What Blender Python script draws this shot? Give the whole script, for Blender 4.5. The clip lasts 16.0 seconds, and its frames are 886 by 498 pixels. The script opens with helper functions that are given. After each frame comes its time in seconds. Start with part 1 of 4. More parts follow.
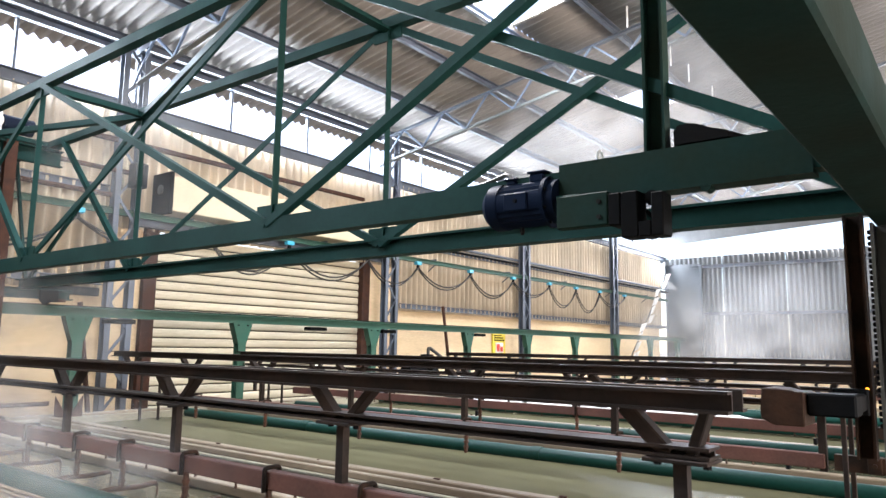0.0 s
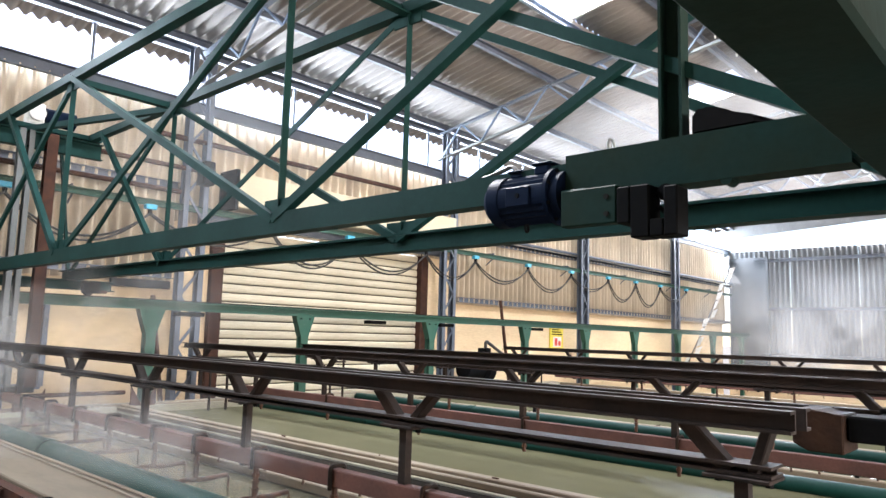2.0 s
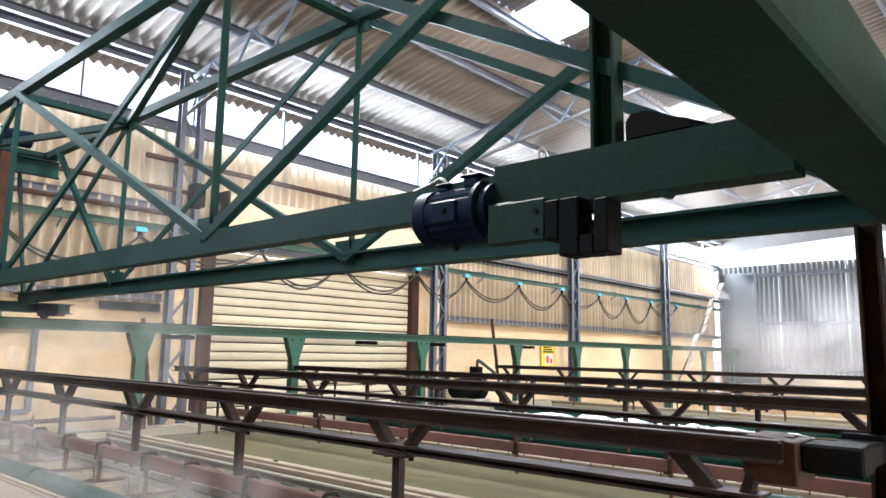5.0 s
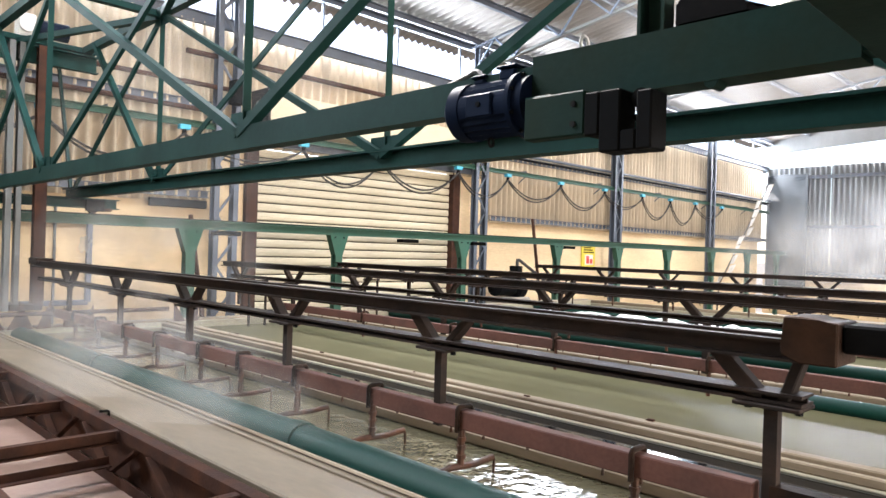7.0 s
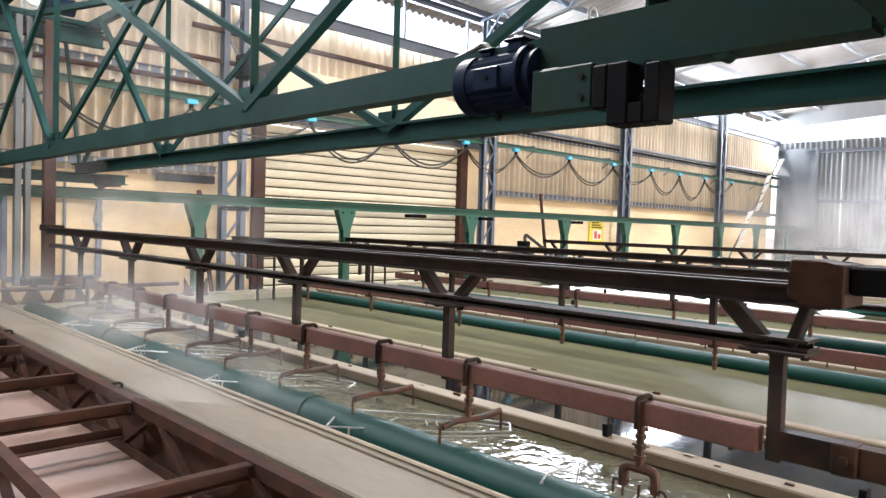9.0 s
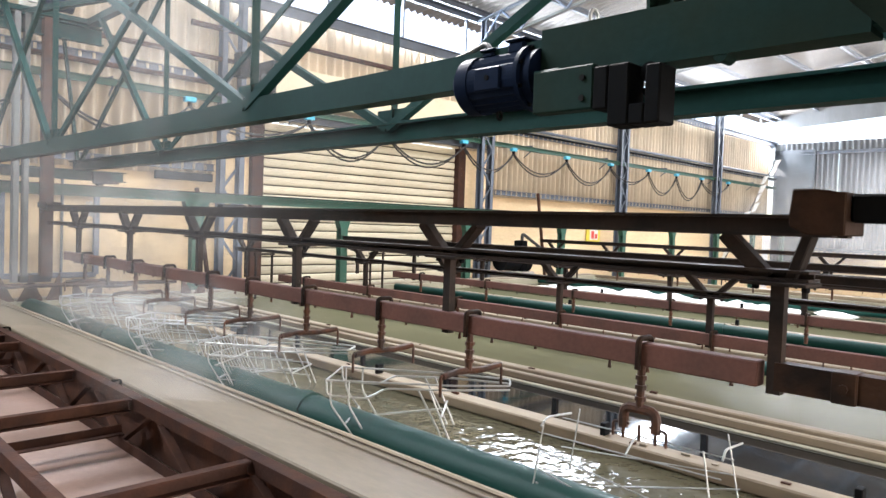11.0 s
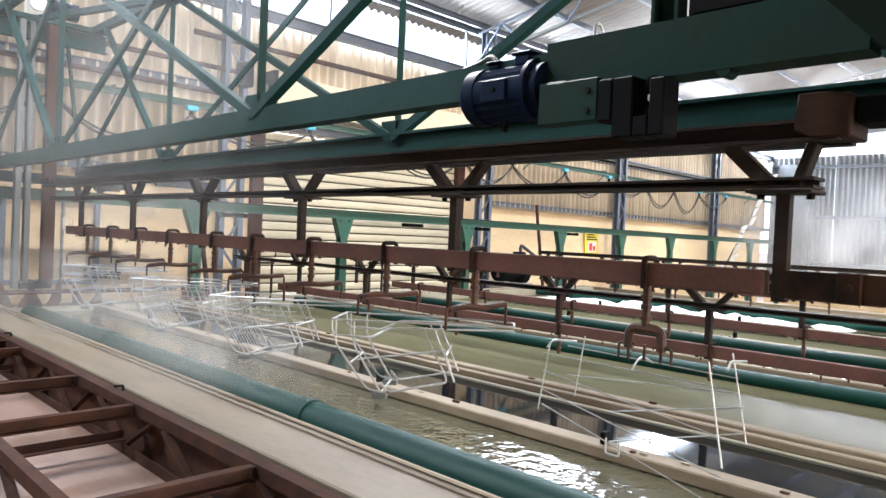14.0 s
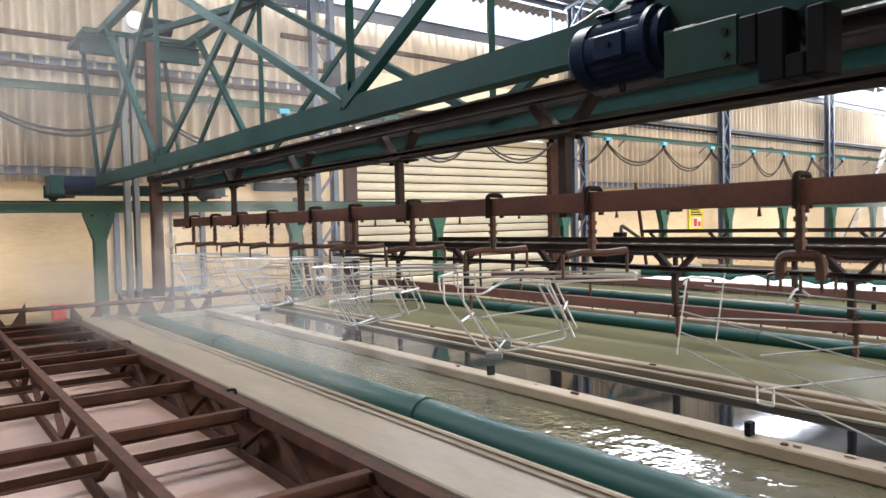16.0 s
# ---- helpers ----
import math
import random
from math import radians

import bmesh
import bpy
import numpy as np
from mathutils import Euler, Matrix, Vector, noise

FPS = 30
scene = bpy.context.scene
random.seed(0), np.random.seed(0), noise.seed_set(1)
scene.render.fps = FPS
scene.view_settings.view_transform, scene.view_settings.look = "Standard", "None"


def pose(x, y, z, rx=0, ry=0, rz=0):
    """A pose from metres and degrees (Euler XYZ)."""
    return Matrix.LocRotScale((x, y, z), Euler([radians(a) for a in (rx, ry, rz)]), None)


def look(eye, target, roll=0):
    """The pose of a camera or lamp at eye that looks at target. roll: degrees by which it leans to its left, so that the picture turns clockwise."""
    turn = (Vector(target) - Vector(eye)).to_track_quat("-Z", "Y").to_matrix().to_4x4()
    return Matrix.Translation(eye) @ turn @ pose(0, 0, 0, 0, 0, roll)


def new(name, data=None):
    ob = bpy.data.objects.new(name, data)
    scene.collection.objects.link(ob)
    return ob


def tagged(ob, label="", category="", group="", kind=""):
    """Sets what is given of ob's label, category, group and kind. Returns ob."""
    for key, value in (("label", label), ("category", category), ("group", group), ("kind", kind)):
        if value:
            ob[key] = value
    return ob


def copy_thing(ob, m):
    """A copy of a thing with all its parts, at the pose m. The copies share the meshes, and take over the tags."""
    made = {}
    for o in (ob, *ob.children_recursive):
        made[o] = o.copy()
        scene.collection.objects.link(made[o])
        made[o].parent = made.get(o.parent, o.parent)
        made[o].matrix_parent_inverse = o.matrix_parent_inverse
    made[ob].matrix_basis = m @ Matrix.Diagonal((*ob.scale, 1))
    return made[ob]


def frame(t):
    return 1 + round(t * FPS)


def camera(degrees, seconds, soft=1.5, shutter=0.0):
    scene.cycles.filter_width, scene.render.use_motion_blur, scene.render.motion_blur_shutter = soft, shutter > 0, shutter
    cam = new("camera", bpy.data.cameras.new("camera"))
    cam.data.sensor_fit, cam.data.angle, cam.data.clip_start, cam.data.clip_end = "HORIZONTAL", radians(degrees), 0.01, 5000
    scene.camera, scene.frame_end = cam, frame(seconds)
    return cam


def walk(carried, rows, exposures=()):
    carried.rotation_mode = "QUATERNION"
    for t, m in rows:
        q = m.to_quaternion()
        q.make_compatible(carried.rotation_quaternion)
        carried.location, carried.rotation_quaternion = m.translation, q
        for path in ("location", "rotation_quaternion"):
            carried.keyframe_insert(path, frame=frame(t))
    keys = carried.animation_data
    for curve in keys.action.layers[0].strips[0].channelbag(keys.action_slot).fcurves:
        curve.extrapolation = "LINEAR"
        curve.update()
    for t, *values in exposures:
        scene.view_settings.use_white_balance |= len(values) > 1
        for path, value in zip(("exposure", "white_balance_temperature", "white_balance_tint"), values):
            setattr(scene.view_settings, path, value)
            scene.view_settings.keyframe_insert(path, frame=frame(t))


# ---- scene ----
cam = camera(64.22, 16.0, shutter=0.3)
PATH = [
    (0.0, pose(0.130, 0.040, 1.564, 97.85, -0.82, -52.16)),
    (0.5, pose(0.133, 0.040, 1.557, 98.28, -0.41, -51.97)),
    (1.0, pose(0.122, 0.026, 1.562, 98.60, -0.30, -51.60)),
    (1.5, pose(0.104, 0.016, 1.584, 98.81, -1.04, -48.46)),
    (2.0, pose(0.071, 0.012, 1.625, 96.97, -1.58, -47.60)),
    (2.5, pose(0.037, -0.001, 1.645, 100.27, -3.42, -47.70)),
    (3.0, pose(0.029, -0.049, 1.597, 102.71, -4.75, -41.37)),
    (3.5, pose(0.036, -0.049, 1.611, 103.27, -5.02, -43.36)),
    (5.8, pose(0.051, 0.008, 1.676, 94.41, -0.84, -49.32)),
    (6.0, pose(0.053, 0.008, 1.672, 93.24, -1.02, -48.55)),
    (6.5, pose(0.052, 0.009, 1.666, 90.95, -1.22, -46.86)),
    (7.0, pose(0.049, 0.011, 1.664, 90.10, -1.72, -45.07)),
    (7.5, pose(0.046, 0.007, 1.663, 89.37, -1.69, -44.32)),
    (8.0, pose(0.042, 0.002, 1.664, 89.00, -1.62, -44.50)),
    (8.5, pose(0.042, 0.002, 1.660, 88.23, -1.59, -44.39)),
    (11.0, pose(0.026, 0.002, 1.659, 88.02, -1.98, -44.70)),
    (11.5, pose(0.015, -0.000, 1.657, 88.27, -2.01, -44.54)),
    (12.0, pose(0.019, 0.002, 1.661, 88.26, -2.38, -45.11)),
    (12.5, pose(0.032, 0.007, 1.658, 88.74, -3.33, -48.84)),
    (13.0, pose(0.011, -0.006, 1.656, 88.89, -2.88, -47.50)),
    (13.5, pose(0.015, 0.006, 1.656, 88.92, -2.92, -46.12)),
    (14.0, pose(-0.012, -0.004, 1.651, 88.92, -2.52, -44.90)),
    (14.5, pose(-0.026, -0.003, 1.649, 89.29, -1.83, -42.91)),
    (15.0, pose(-0.055, -0.014, 1.644, 90.52, -0.99, -41.97)),
    (15.5, pose(-0.080, -0.030, 1.630, 88.19, 0.77, -38.18)),
    (16.0, pose(0.070, 0.170, 1.630, 88.00, 1.30, -37.45)),
]
walk(cam, PATH, [(0.0, 1.40, 6250, 15), (3.7, 1.36, 6250, 15), (6.0, 1.46, 6500, 15), (8.7, 1.44, 6450, 15), (11.0, 1.40, 6330, 14), (15.0, 1.42, 6250, 14), (16.0, 1.34, 6420, 15)])

# ---- world and light ----
world = bpy.data.worlds.new("sky")
scene.world = world
world.use_nodes = True
wn = world.node_tree.nodes
sky = wn.new("ShaderNodeTexSky")
sky.sky_type, sky.sun_disc = "NISHITA", False
sky.sun_elevation, sky.sun_rotation = radians(48), radians(20)
wn["Background"].inputs["Strength"].default_value = 0.15
world.node_tree.links.new(sky.outputs[0], wn["Background"].inputs["Color"])

sun_data = bpy.data.lights.new("sun", "SUN")
sun_data.energy, sun_data.angle, sun_data.color = 3.5, radians(0.5), (1.0, 0.95, 0.88)
sun = new("sun", sun_data)
sun.matrix_world = look((0, 0, 0), (-math.sin(radians(20)), -math.cos(radians(20)), -math.tan(radians(48))))


def window_light(name, eye, target, sx, sy, watts, colour):
    data = bpy.data.lights.new(name, "AREA")
    data.shape, data.size, data.size_y, data.energy, data.color = "RECTANGLE", sx, sy, watts, colour
    ob = new(name, data)
    ob.matrix_world = look(eye, target)
    return ob


# daylight in the real openings: north clerestory, gap over the east wall, roof lights
window_light("clerestory_light", (8, 8.78, 4.93), (8, 4.0, 2.8), 30, 0.6, 850, (0.84, 0.93, 1.0))
window_light("east_gap_light", (22.8, 3.0, 4.9), (14, 3.0, 3.0), 11, 0.5, 420, (0.93, 0.97, 1.0))
for rx in (-1.5, 3.0, 7.45, 12.0, 16.4):
    window_light("roof_light", (rx, 4.55, 6.1), (rx, 4.45, 0), 1.0, 0.8, 160, (0.90, 0.96, 1.0))
# warm fill lamp, added in an invented bay on the unseen south side
window_light("added_south_light", (5.5, -6.1, 2.3), (6.0, 8.0, 1.4), 12, 3.4, 680, (1.0, 0.88, 0.76))


# ---- materials ----
def material(name, colour, rough=0.6, metal=0.0, other=None, scale=6.0, grain=60.0, bump=0.15, stain=0.45, vary=0.12, spec=0.5, streak=None):
    """Two scales of variation: stains of a second colour and a fine grain that also gives relief."""
    m = bpy.data.materials.new(name)
    m.use_nodes = True
    n, l = m.node_tree.nodes, m.node_tree.links
    b = n["Principled BSDF"]
    b.inputs["Metallic"].default_value = metal
    b.inputs["Specular IOR Level"].default_value = spec
    tex = n.new("ShaderNodeTexCoord")
    mapping = n.new("ShaderNodeMapping")
    if streak:
        mapping.inputs["Scale"].default_value = streak
    l.new(tex.outputs["Object"], mapping.inputs["Vector"])
    big, fine = n.new("ShaderNodeTexNoise"), n.new("ShaderNodeTexNoise")
    big.inputs["Scale"].default_value, fine.inputs["Scale"].default_value = scale, grain
    big.inputs["Detail"].default_value, fine.inputs["Detail"].default_value = 5, 3
    l.new(mapping.outputs[0], big.inputs["Vector"])
    l.new(mapping.outputs[0], fine.inputs["Vector"])
    ramp = n.new("ShaderNodeValToRGB")
    ramp.color_ramp.elements[0].position, ramp.color_ramp.elements[1].position = 0.38, 0.72
    l.new(big.outputs["Fac"], ramp.inputs["Fac"])
    mix = n.new("ShaderNodeMix")
    mix.data_type = "RGBA"
    mix.inputs["A"].default_value = (*colour, 1)
    mix.inputs["B"].default_value = (*(other or [c * 0.55 for c in colour]), 1)
    amount = n.new("ShaderNodeMath")
    amount.operation, amount.inputs[1].default_value = "MULTIPLY", stain
    l.new(ramp.outputs["Color"], amount.inputs[0])
    l.new(amount.outputs[0], mix.inputs["Factor"])
    hsv = n.new("ShaderNodeHueSaturation")
    val = n.new("ShaderNodeMapRange")
    val.inputs["To Min"].default_value, val.inputs["To Max"].default_value = 1 - vary * 1.5, 1 + vary * 1.5
    l.new(fine.outputs["Fac"], val.inputs["Value"])
    info = n.new("ShaderNodeObjectInfo")
    rnd = n.new("ShaderNodeMapRange")
    rnd.inputs["To Min"].default_value, rnd.inputs["To Max"].default_value = 1 - vary, 1 + vary
    l.new(info.outputs["Random"], rnd.inputs["Value"])
    both = n.new("ShaderNodeMath")
    both.operation = "MULTIPLY"
    l.new(val.outputs[0], both.inputs[0])
    l.new(rnd.outputs[0], both.inputs[1])
    l.new(both.outputs[0], hsv.inputs["Value"])
    l.new(mix.outputs["Result"], hsv.inputs["Color"])
    l.new(hsv.outputs[0], b.inputs["Base Color"])
    rr = n.new("ShaderNodeMapRange")
    rr.inputs["To Min"].default_value, rr.inputs["To Max"].default_value = max(0.03, rough - 0.12), min(1, rough + 0.15)
    l.new(big.outputs["Fac"], rr.inputs["Value"])
    l.new(rr.outputs[0], b.inputs["Roughness"])
    if bump:
        bn = n.new("ShaderNodeBump")
        bn.inputs["Strength"].default_value, bn.inputs["Distance"].default_value = bump, 0.004
        l.new(fine.outputs["Fac"], bn.inputs["Height"])
        l.new(bn.outputs[0], b.inputs["Normal"])
    return m


def liquid(name, colour, rough=0.04, wave=9.0, strength=0.25, deep=0.02):
    m = material(name, colour, rough, 0, [c * 0.7 for c in colour], 1.2, wave, 0, 0.5, 0.03)
    n, l = m.node_tree.nodes, m.node_tree.links
    b = n["Principled BSDF"]
    for link in list(b.inputs["Roughness"].links):
        l.remove(link)
    b.inputs["Roughness"].default_value = rough
    b.inputs["IOR"].default_value = 1.33
    tex = n.new("ShaderNodeTexCoord")
    w = n.new("ShaderNodeTexNoise")
    w.inputs["Scale"].default_value, w.inputs["Detail"].default_value = wave, 2
    l.new(tex.outputs["Object"], w.inputs["Vector"])
    bn = n.new("ShaderNodeBump")
    bn.inputs["Strength"].default_value, bn.inputs["Distance"].default_value = strength, deep
    l.new(w.outputs["Fac"], bn.inputs["Height"])
    l.new(bn.outputs[0], b.inputs["Normal"])
    return m


M_green = material("dark_green_paint", (0.010, 0.041, 0.037), 0.5, 0, (0.008, 0.025, 0.022), 3, 40, 0.1, 0.6)
M_green_rail = material("rail_green_paint", (0.024, 0.08, 0.054), 0.5, 0, (0.05, 0.075, 0.05), 4, 40, 0.12, 0.5)
M_carrier = material("stained_carrier_steel", (0.022, 0.018, 0.0165), 0.6, 0.1, (0.05, 0.033, 0.025), 7, 70, 0.3, 0.7)
M_red = material("red_oxide_paint", (0.12, 0.058, 0.046), 0.62, 0, (0.07, 0.042, 0.036), 5, 60, 0.25, 0.7)
M_rust = material("rusty_brown_steel", (0.046, 0.025, 0.02), 0.72, 0.1, (0.10, 0.045, 0.027), 9, 80, 0.4, 0.7)
M_copper = material("coated_hook_rust", (0.036, 0.022, 0.017), 0.5, 0.1, (0.12, 0.045, 0.02), 18, 90, 0.5, 0.7)
M_arm = material("greasy_rusted_arm", (0.015, 0.011, 0.009), 0.6, 0.1, (0.055, 0.028, 0.017), 8, 70, 0.35, 0.75)
M_wire = material("bright_zinc_wire", (0.38, 0.39, 0.38), 0.4, 0.45, (0.36, 0.36, 0.35), 12, 80, 0.05, 0.4)
M_pipe = material("green_plastic_pipe", (0.005, 0.040, 0.031), 0.45, 0, (0.012, 0.046, 0.038), 4, 50, 0.05, 0.5)
M_rim = material("tank_rim_lining", (0.24, 0.20, 0.145), 0.55, 0, (0.13, 0.10, 0.07), 5, 45, 0.25, 0.7, streak=(1, 0.25, 1))
M_rim_pale = material("pale_rim_strip", (0.26, 0.205, 0.14), 0.6, 0, (0.085, 0.058, 0.038), 3.5, 50, 0.3, 0.75, streak=(1, 0.2, 1))
M_board = material("wet_grey_board", (0.175, 0.14, 0.098), 0.5, 0, (0.095, 0.073, 0.05), 3, 40, 0.15, 0.6, streak=(1, 0.3, 1))
M_tank = material("tank_side_lining", (0.30, 0.28, 0.20), 0.6, 0, (0.2, 0.15, 0.1), 3, 40, 0.2)
M_olive = liquid("olive_bath", (0.105, 0.098, 0.056), 0.22, 3.0, 0.12)
M_work = liquid("grey_olive_bath", (0.088, 0.08, 0.05), 0.06, 15.0, 0.36, 0.012)
# crane green again, darkened to hold the shade on the near parts
M_green_shade = material("shaded_green_paint", (0.008, 0.027, 0.024), 0.6, 0, (0.017, 0.022, 0.013), 4, 45, 0.2, 0.6)
M_black = liquid("black_bath", (0.006, 0.007, 0.008), 0.05, 2.0, 0.06)
M_black.node_tree.nodes["Principled BSDF"].inputs["Specular IOR Level"].default_value = 0.45
M_olive.node_tree.nodes["Principled BSDF"].inputs["IOR"].default_value = 1.06
M_olive.node_tree.nodes["Principled BSDF"].inputs["Specular IOR Level"].default_value = 0.12
M_plaster = material("cream_plaster", (0.66, 0.50, 0.30), 0.85, 0, (0.36, 0.25, 0.15), 1.0, 35, 0.25, 0.75, streak=(0.35, 1, 1.6))
M_clad = material("corrugated_wall_sheet", (0.64, 0.54, 0.40), 0.6, 0.05, (0.33, 0.27, 0.20), 1.5, 30, 0.1, 0.7, streak=(2, 1, 0.3))
M_clad_grey = material("grey_corrugated_sheet", (0.20, 0.212, 0.22), 0.55, 0.1, (0.125, 0.13, 0.135), 1.2, 30, 0.1, 0.5, streak=(1, 2, 0.3))
M_roof = material("corrugated_roof_sheet", (0.22, 0.20, 0.178), 0.6, 0.1, (0.13, 0.112, 0.098), 1.1, 30, 0.1, 0.65, streak=(2, 0.3, 1))
M_steel_blue = material("blue_grey_steel", (0.095, 0.115, 0.15), 0.55, 0.1, (0.06, 0.065, 0.075), 4, 40, 0.15, 0.6)
M_blue = material("blue_truss_paint", (0.10, 0.14, 0.21), 0.5, 0, (0.08, 0.11, 0.16), 4, 40, 0.1, 0.5)
M_slat = material("shutter_slat_paint", (0.53, 0.47, 0.34), 0.5, 0.1, (0.32, 0.275, 0.19), 2, 30, 0.08, 0.5, streak=(0.4, 1, 2))
M_box = material("cream_sheet_metal", (0.70, 0.62, 0.42), 0.5, 0, (0.52, 0.44, 0.3), 2, 40, 0.08, 0.5)
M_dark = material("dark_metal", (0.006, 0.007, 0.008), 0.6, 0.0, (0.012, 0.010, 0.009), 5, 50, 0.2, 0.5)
M_motor = material("blue_motor_paint", (0.005, 0.010, 0.024), 0.5, 0.1, (0.006, 0.009, 0.016), 6, 60, 0.1, 0.5)
M_corner_dark = material("corner_shade_blue", (0.05, 0.06, 0.07), 0.6, 0, (0.03, 0.035, 0.04), 2, 40, 0.2, 0.5)
M_grey_mast = material("grey_painted_mast", (0.10, 0.105, 0.105), 0.5, 0.1, (0.10, 0.13, 0.13), 5, 50, 0.15, 0.5)
M_white = material("white_paint", (0.75, 0.74, 0.70), 0.5, 0, (0.5, 0.48, 0.44), 5, 50, 0.1, 0.5)
M_concrete = material("concrete_floor", (0.33, 0.29, 0.24), 0.7, 0, (0.2, 0.16, 0.13), 1.0, 40, 0.3, 0.6)
M_pink = material("pinkish_wet_floor", (0.27, 0.165, 0.125), 0.5, 0, (0.15, 0.095, 0.073), 1.3, 40, 0.25, 0.75)
M_rubber = material("black_cable", (0.03, 0.028, 0.026), 0.6, 0, None, 10, 80, 0.1)
M_clip = material("light_blue_plastic", (0.05, 0.42, 0.62), 0.4, 0, None, 10, 80, 0.05, 0.3)
M_yellow = material("yellow_sign", (0.80, 0.62, 0.05), 0.5, 0, None, 8, 60, 0.05, 0.25)
M_sign_red = material("red_print", (0.6, 0.06, 0.04), 0.5, 0, None, 8, 60, 0.05, 0.25)
M_ground = material("dry_ground", (0.22, 0.19, 0.15), 0.9, 0, None, 0.4, 12, 0.3)
M_blackhole = material("gap_and_hole_black", (0.02, 0.02, 0.02), 0.7, 0, None, 8, 60, 0.1)


# old, dusty paint and stained steel shine little
for m in (M_green, M_green_rail, M_carrier, M_rust, M_green_shade, M_dark, M_motor, M_red, M_rim, M_rim_pale, M_board, M_copper, M_pipe, M_blackhole, M_arm):
    m.node_tree.nodes["Principled BSDF"].inputs["Specular IOR Level"].default_value = 0.18


for m in (M_green, M_green_shade, M_carrier, M_arm, M_rust, M_red):
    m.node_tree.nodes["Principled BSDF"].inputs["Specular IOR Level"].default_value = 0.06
for m in (M_dark, M_motor, M_blackhole):
    m.node_tree.nodes["Principled BSDF"].inputs["Specular IOR Level"].default_value = 0.02


# ---- mesh helpers ----
def box(bm, x0, x1, y0, y1, z0, z1, bevel=0.0):
    vs = bmesh.ops.create_cube(bm, size=1.0, matrix=Matrix.Translation(((x0 + x1) / 2, (y0 + y1) / 2, (z0 + z1) / 2)) @ Matrix.Diagonal((abs(x1 - x0), abs(y1 - y0), abs(z1 - z0), 1)))["verts"]
    if bevel:
        edges = {e for v in vs for e in v.link_edges}
        bmesh.ops.bevel(bm, geom=list(edges), offset=bevel, segments=1, affect="EDGES")


def bar(bm, p, q, w, h=None, up=(0, 0, 1)):
    """A bevelled rectangular bar from p to q; w across, h along up."""
    h = h or w
    p, q = Vector(p), Vector(q)
    d = q - p
    z = d.normalized()
    u = Vector(up)
    if abs(u.dot(z)) > 0.98:
        u = Vector((0, 1, 0))
    s = z.cross(u).normalized()
    u = s.cross(z).normalized()
    c = min(w, h) * 0.12
    prof = [(w / 2 - c, h / 2), (w / 2, h / 2 - c), (w / 2, -h / 2 + c), (w / 2 - c, -h / 2), (-w / 2 + c, -h / 2), (-w / 2, -h / 2 + c), (-w / 2, h / 2 - c), (-w / 2 + c, h / 2)]
    rings = [[bm.verts.new(o + s * a + u * b) for a, b in prof] for o in (p, q)]
    for i in range(8):
        bm.faces.new((rings[0][i], rings[0][(i + 1) % 8], rings[1][(i + 1) % 8], rings[1][i]))
    bm.faces.new(rings[0][::-1])
    bm.faces.new(rings[1])


def section(bm, p, q, prof, up=(0, 0, 1)):
    """An extruded rolled section; prof is a closed outline (across, up)."""
    p, q = Vector(p), Vector(q)
    z = (q - p).normalized()
    u = Vector(up)
    if abs(u.dot(z)) > 0.98:
        u = Vector((0, 1, 0))
    s = z.cross(u).normalized()
    u = s.cross(z).normalized()
    rings = [[bm.verts.new(o + s * a + u * b) for a, b in prof] for o in (p, q)]
    k = len(prof)
    for i in range(k):
        bm.faces.new((rings[0][i], rings[0][(i + 1) % k], rings[1][(i + 1) % k], rings[1][i]))
    bm.faces.new(rings[0][::-1])
    bm.faces.new(rings[1])


def i_prof(w, h, t):
    return [(-w / 2, -h / 2), (w / 2, -h / 2), (w / 2, -h / 2 + t), (t / 2, -h / 2 + t), (t / 2, h / 2 - t), (w / 2, h / 2 - t), (w / 2, h / 2), (-w / 2, h / 2), (-w / 2, h / 2 - t), (-t / 2, h / 2 - t), (-t / 2, -h / 2 + t), (-w / 2, -h / 2 + t)]


def l_prof(w, h, t):
    return [(-w / 2, -h / 2), (w / 2, -h / 2), (w / 2, -h / 2 + t), (-w / 2 + t, -h / 2 + t), (-w / 2 + t, h / 2), (-w / 2, h / 2)]


def c_prof(w, h, t):
    return [(-w / 2, -h / 2), (w / 2, -h / 2), (w / 2, -h / 2 + t), (-w / 2 + t, -h / 2 + t), (-w / 2 + t, h / 2 - t), (w / 2, h / 2 - t), (w / 2, h / 2), (-w / 2, h / 2)]


def tube(bm, pts, r, sides=8, close=False):
    """A round tube along a polyline."""
    pts = [Vector(p) for p in pts]
    k = len(pts)
    rings, prev = [], None
    for i, p in enumerate(pts):
        a = pts[(i - 1) % k] if (close or i > 0) else p
        b = pts[(i + 1) % k] if (close or i < k - 1) else p
        d = (b - a).normalized()
        if prev is None:
            n = d.orthogonal().normalized()
        else:
            n = (prev - d * prev.dot(d)).normalized()
        prev = n
        m = d.cross(n)
        rings.append([bm.verts.new(p + (n * math.cos(2 * math.pi * j / sides) + m * math.sin(2 * math.pi * j / sides)) * r) for j in range(sides)])
    for i in range(k if close else k - 1):
        A, B = rings[i], rings[(i + 1) % k]
        for j in range(sides):
            bm.faces.new((A[j], A[(j + 1) % sides], B[(j + 1) % sides], B[j]))
    if not close:
        bm.faces.new(rings[0][::-1])
        bm.faces.new(rings[-1])


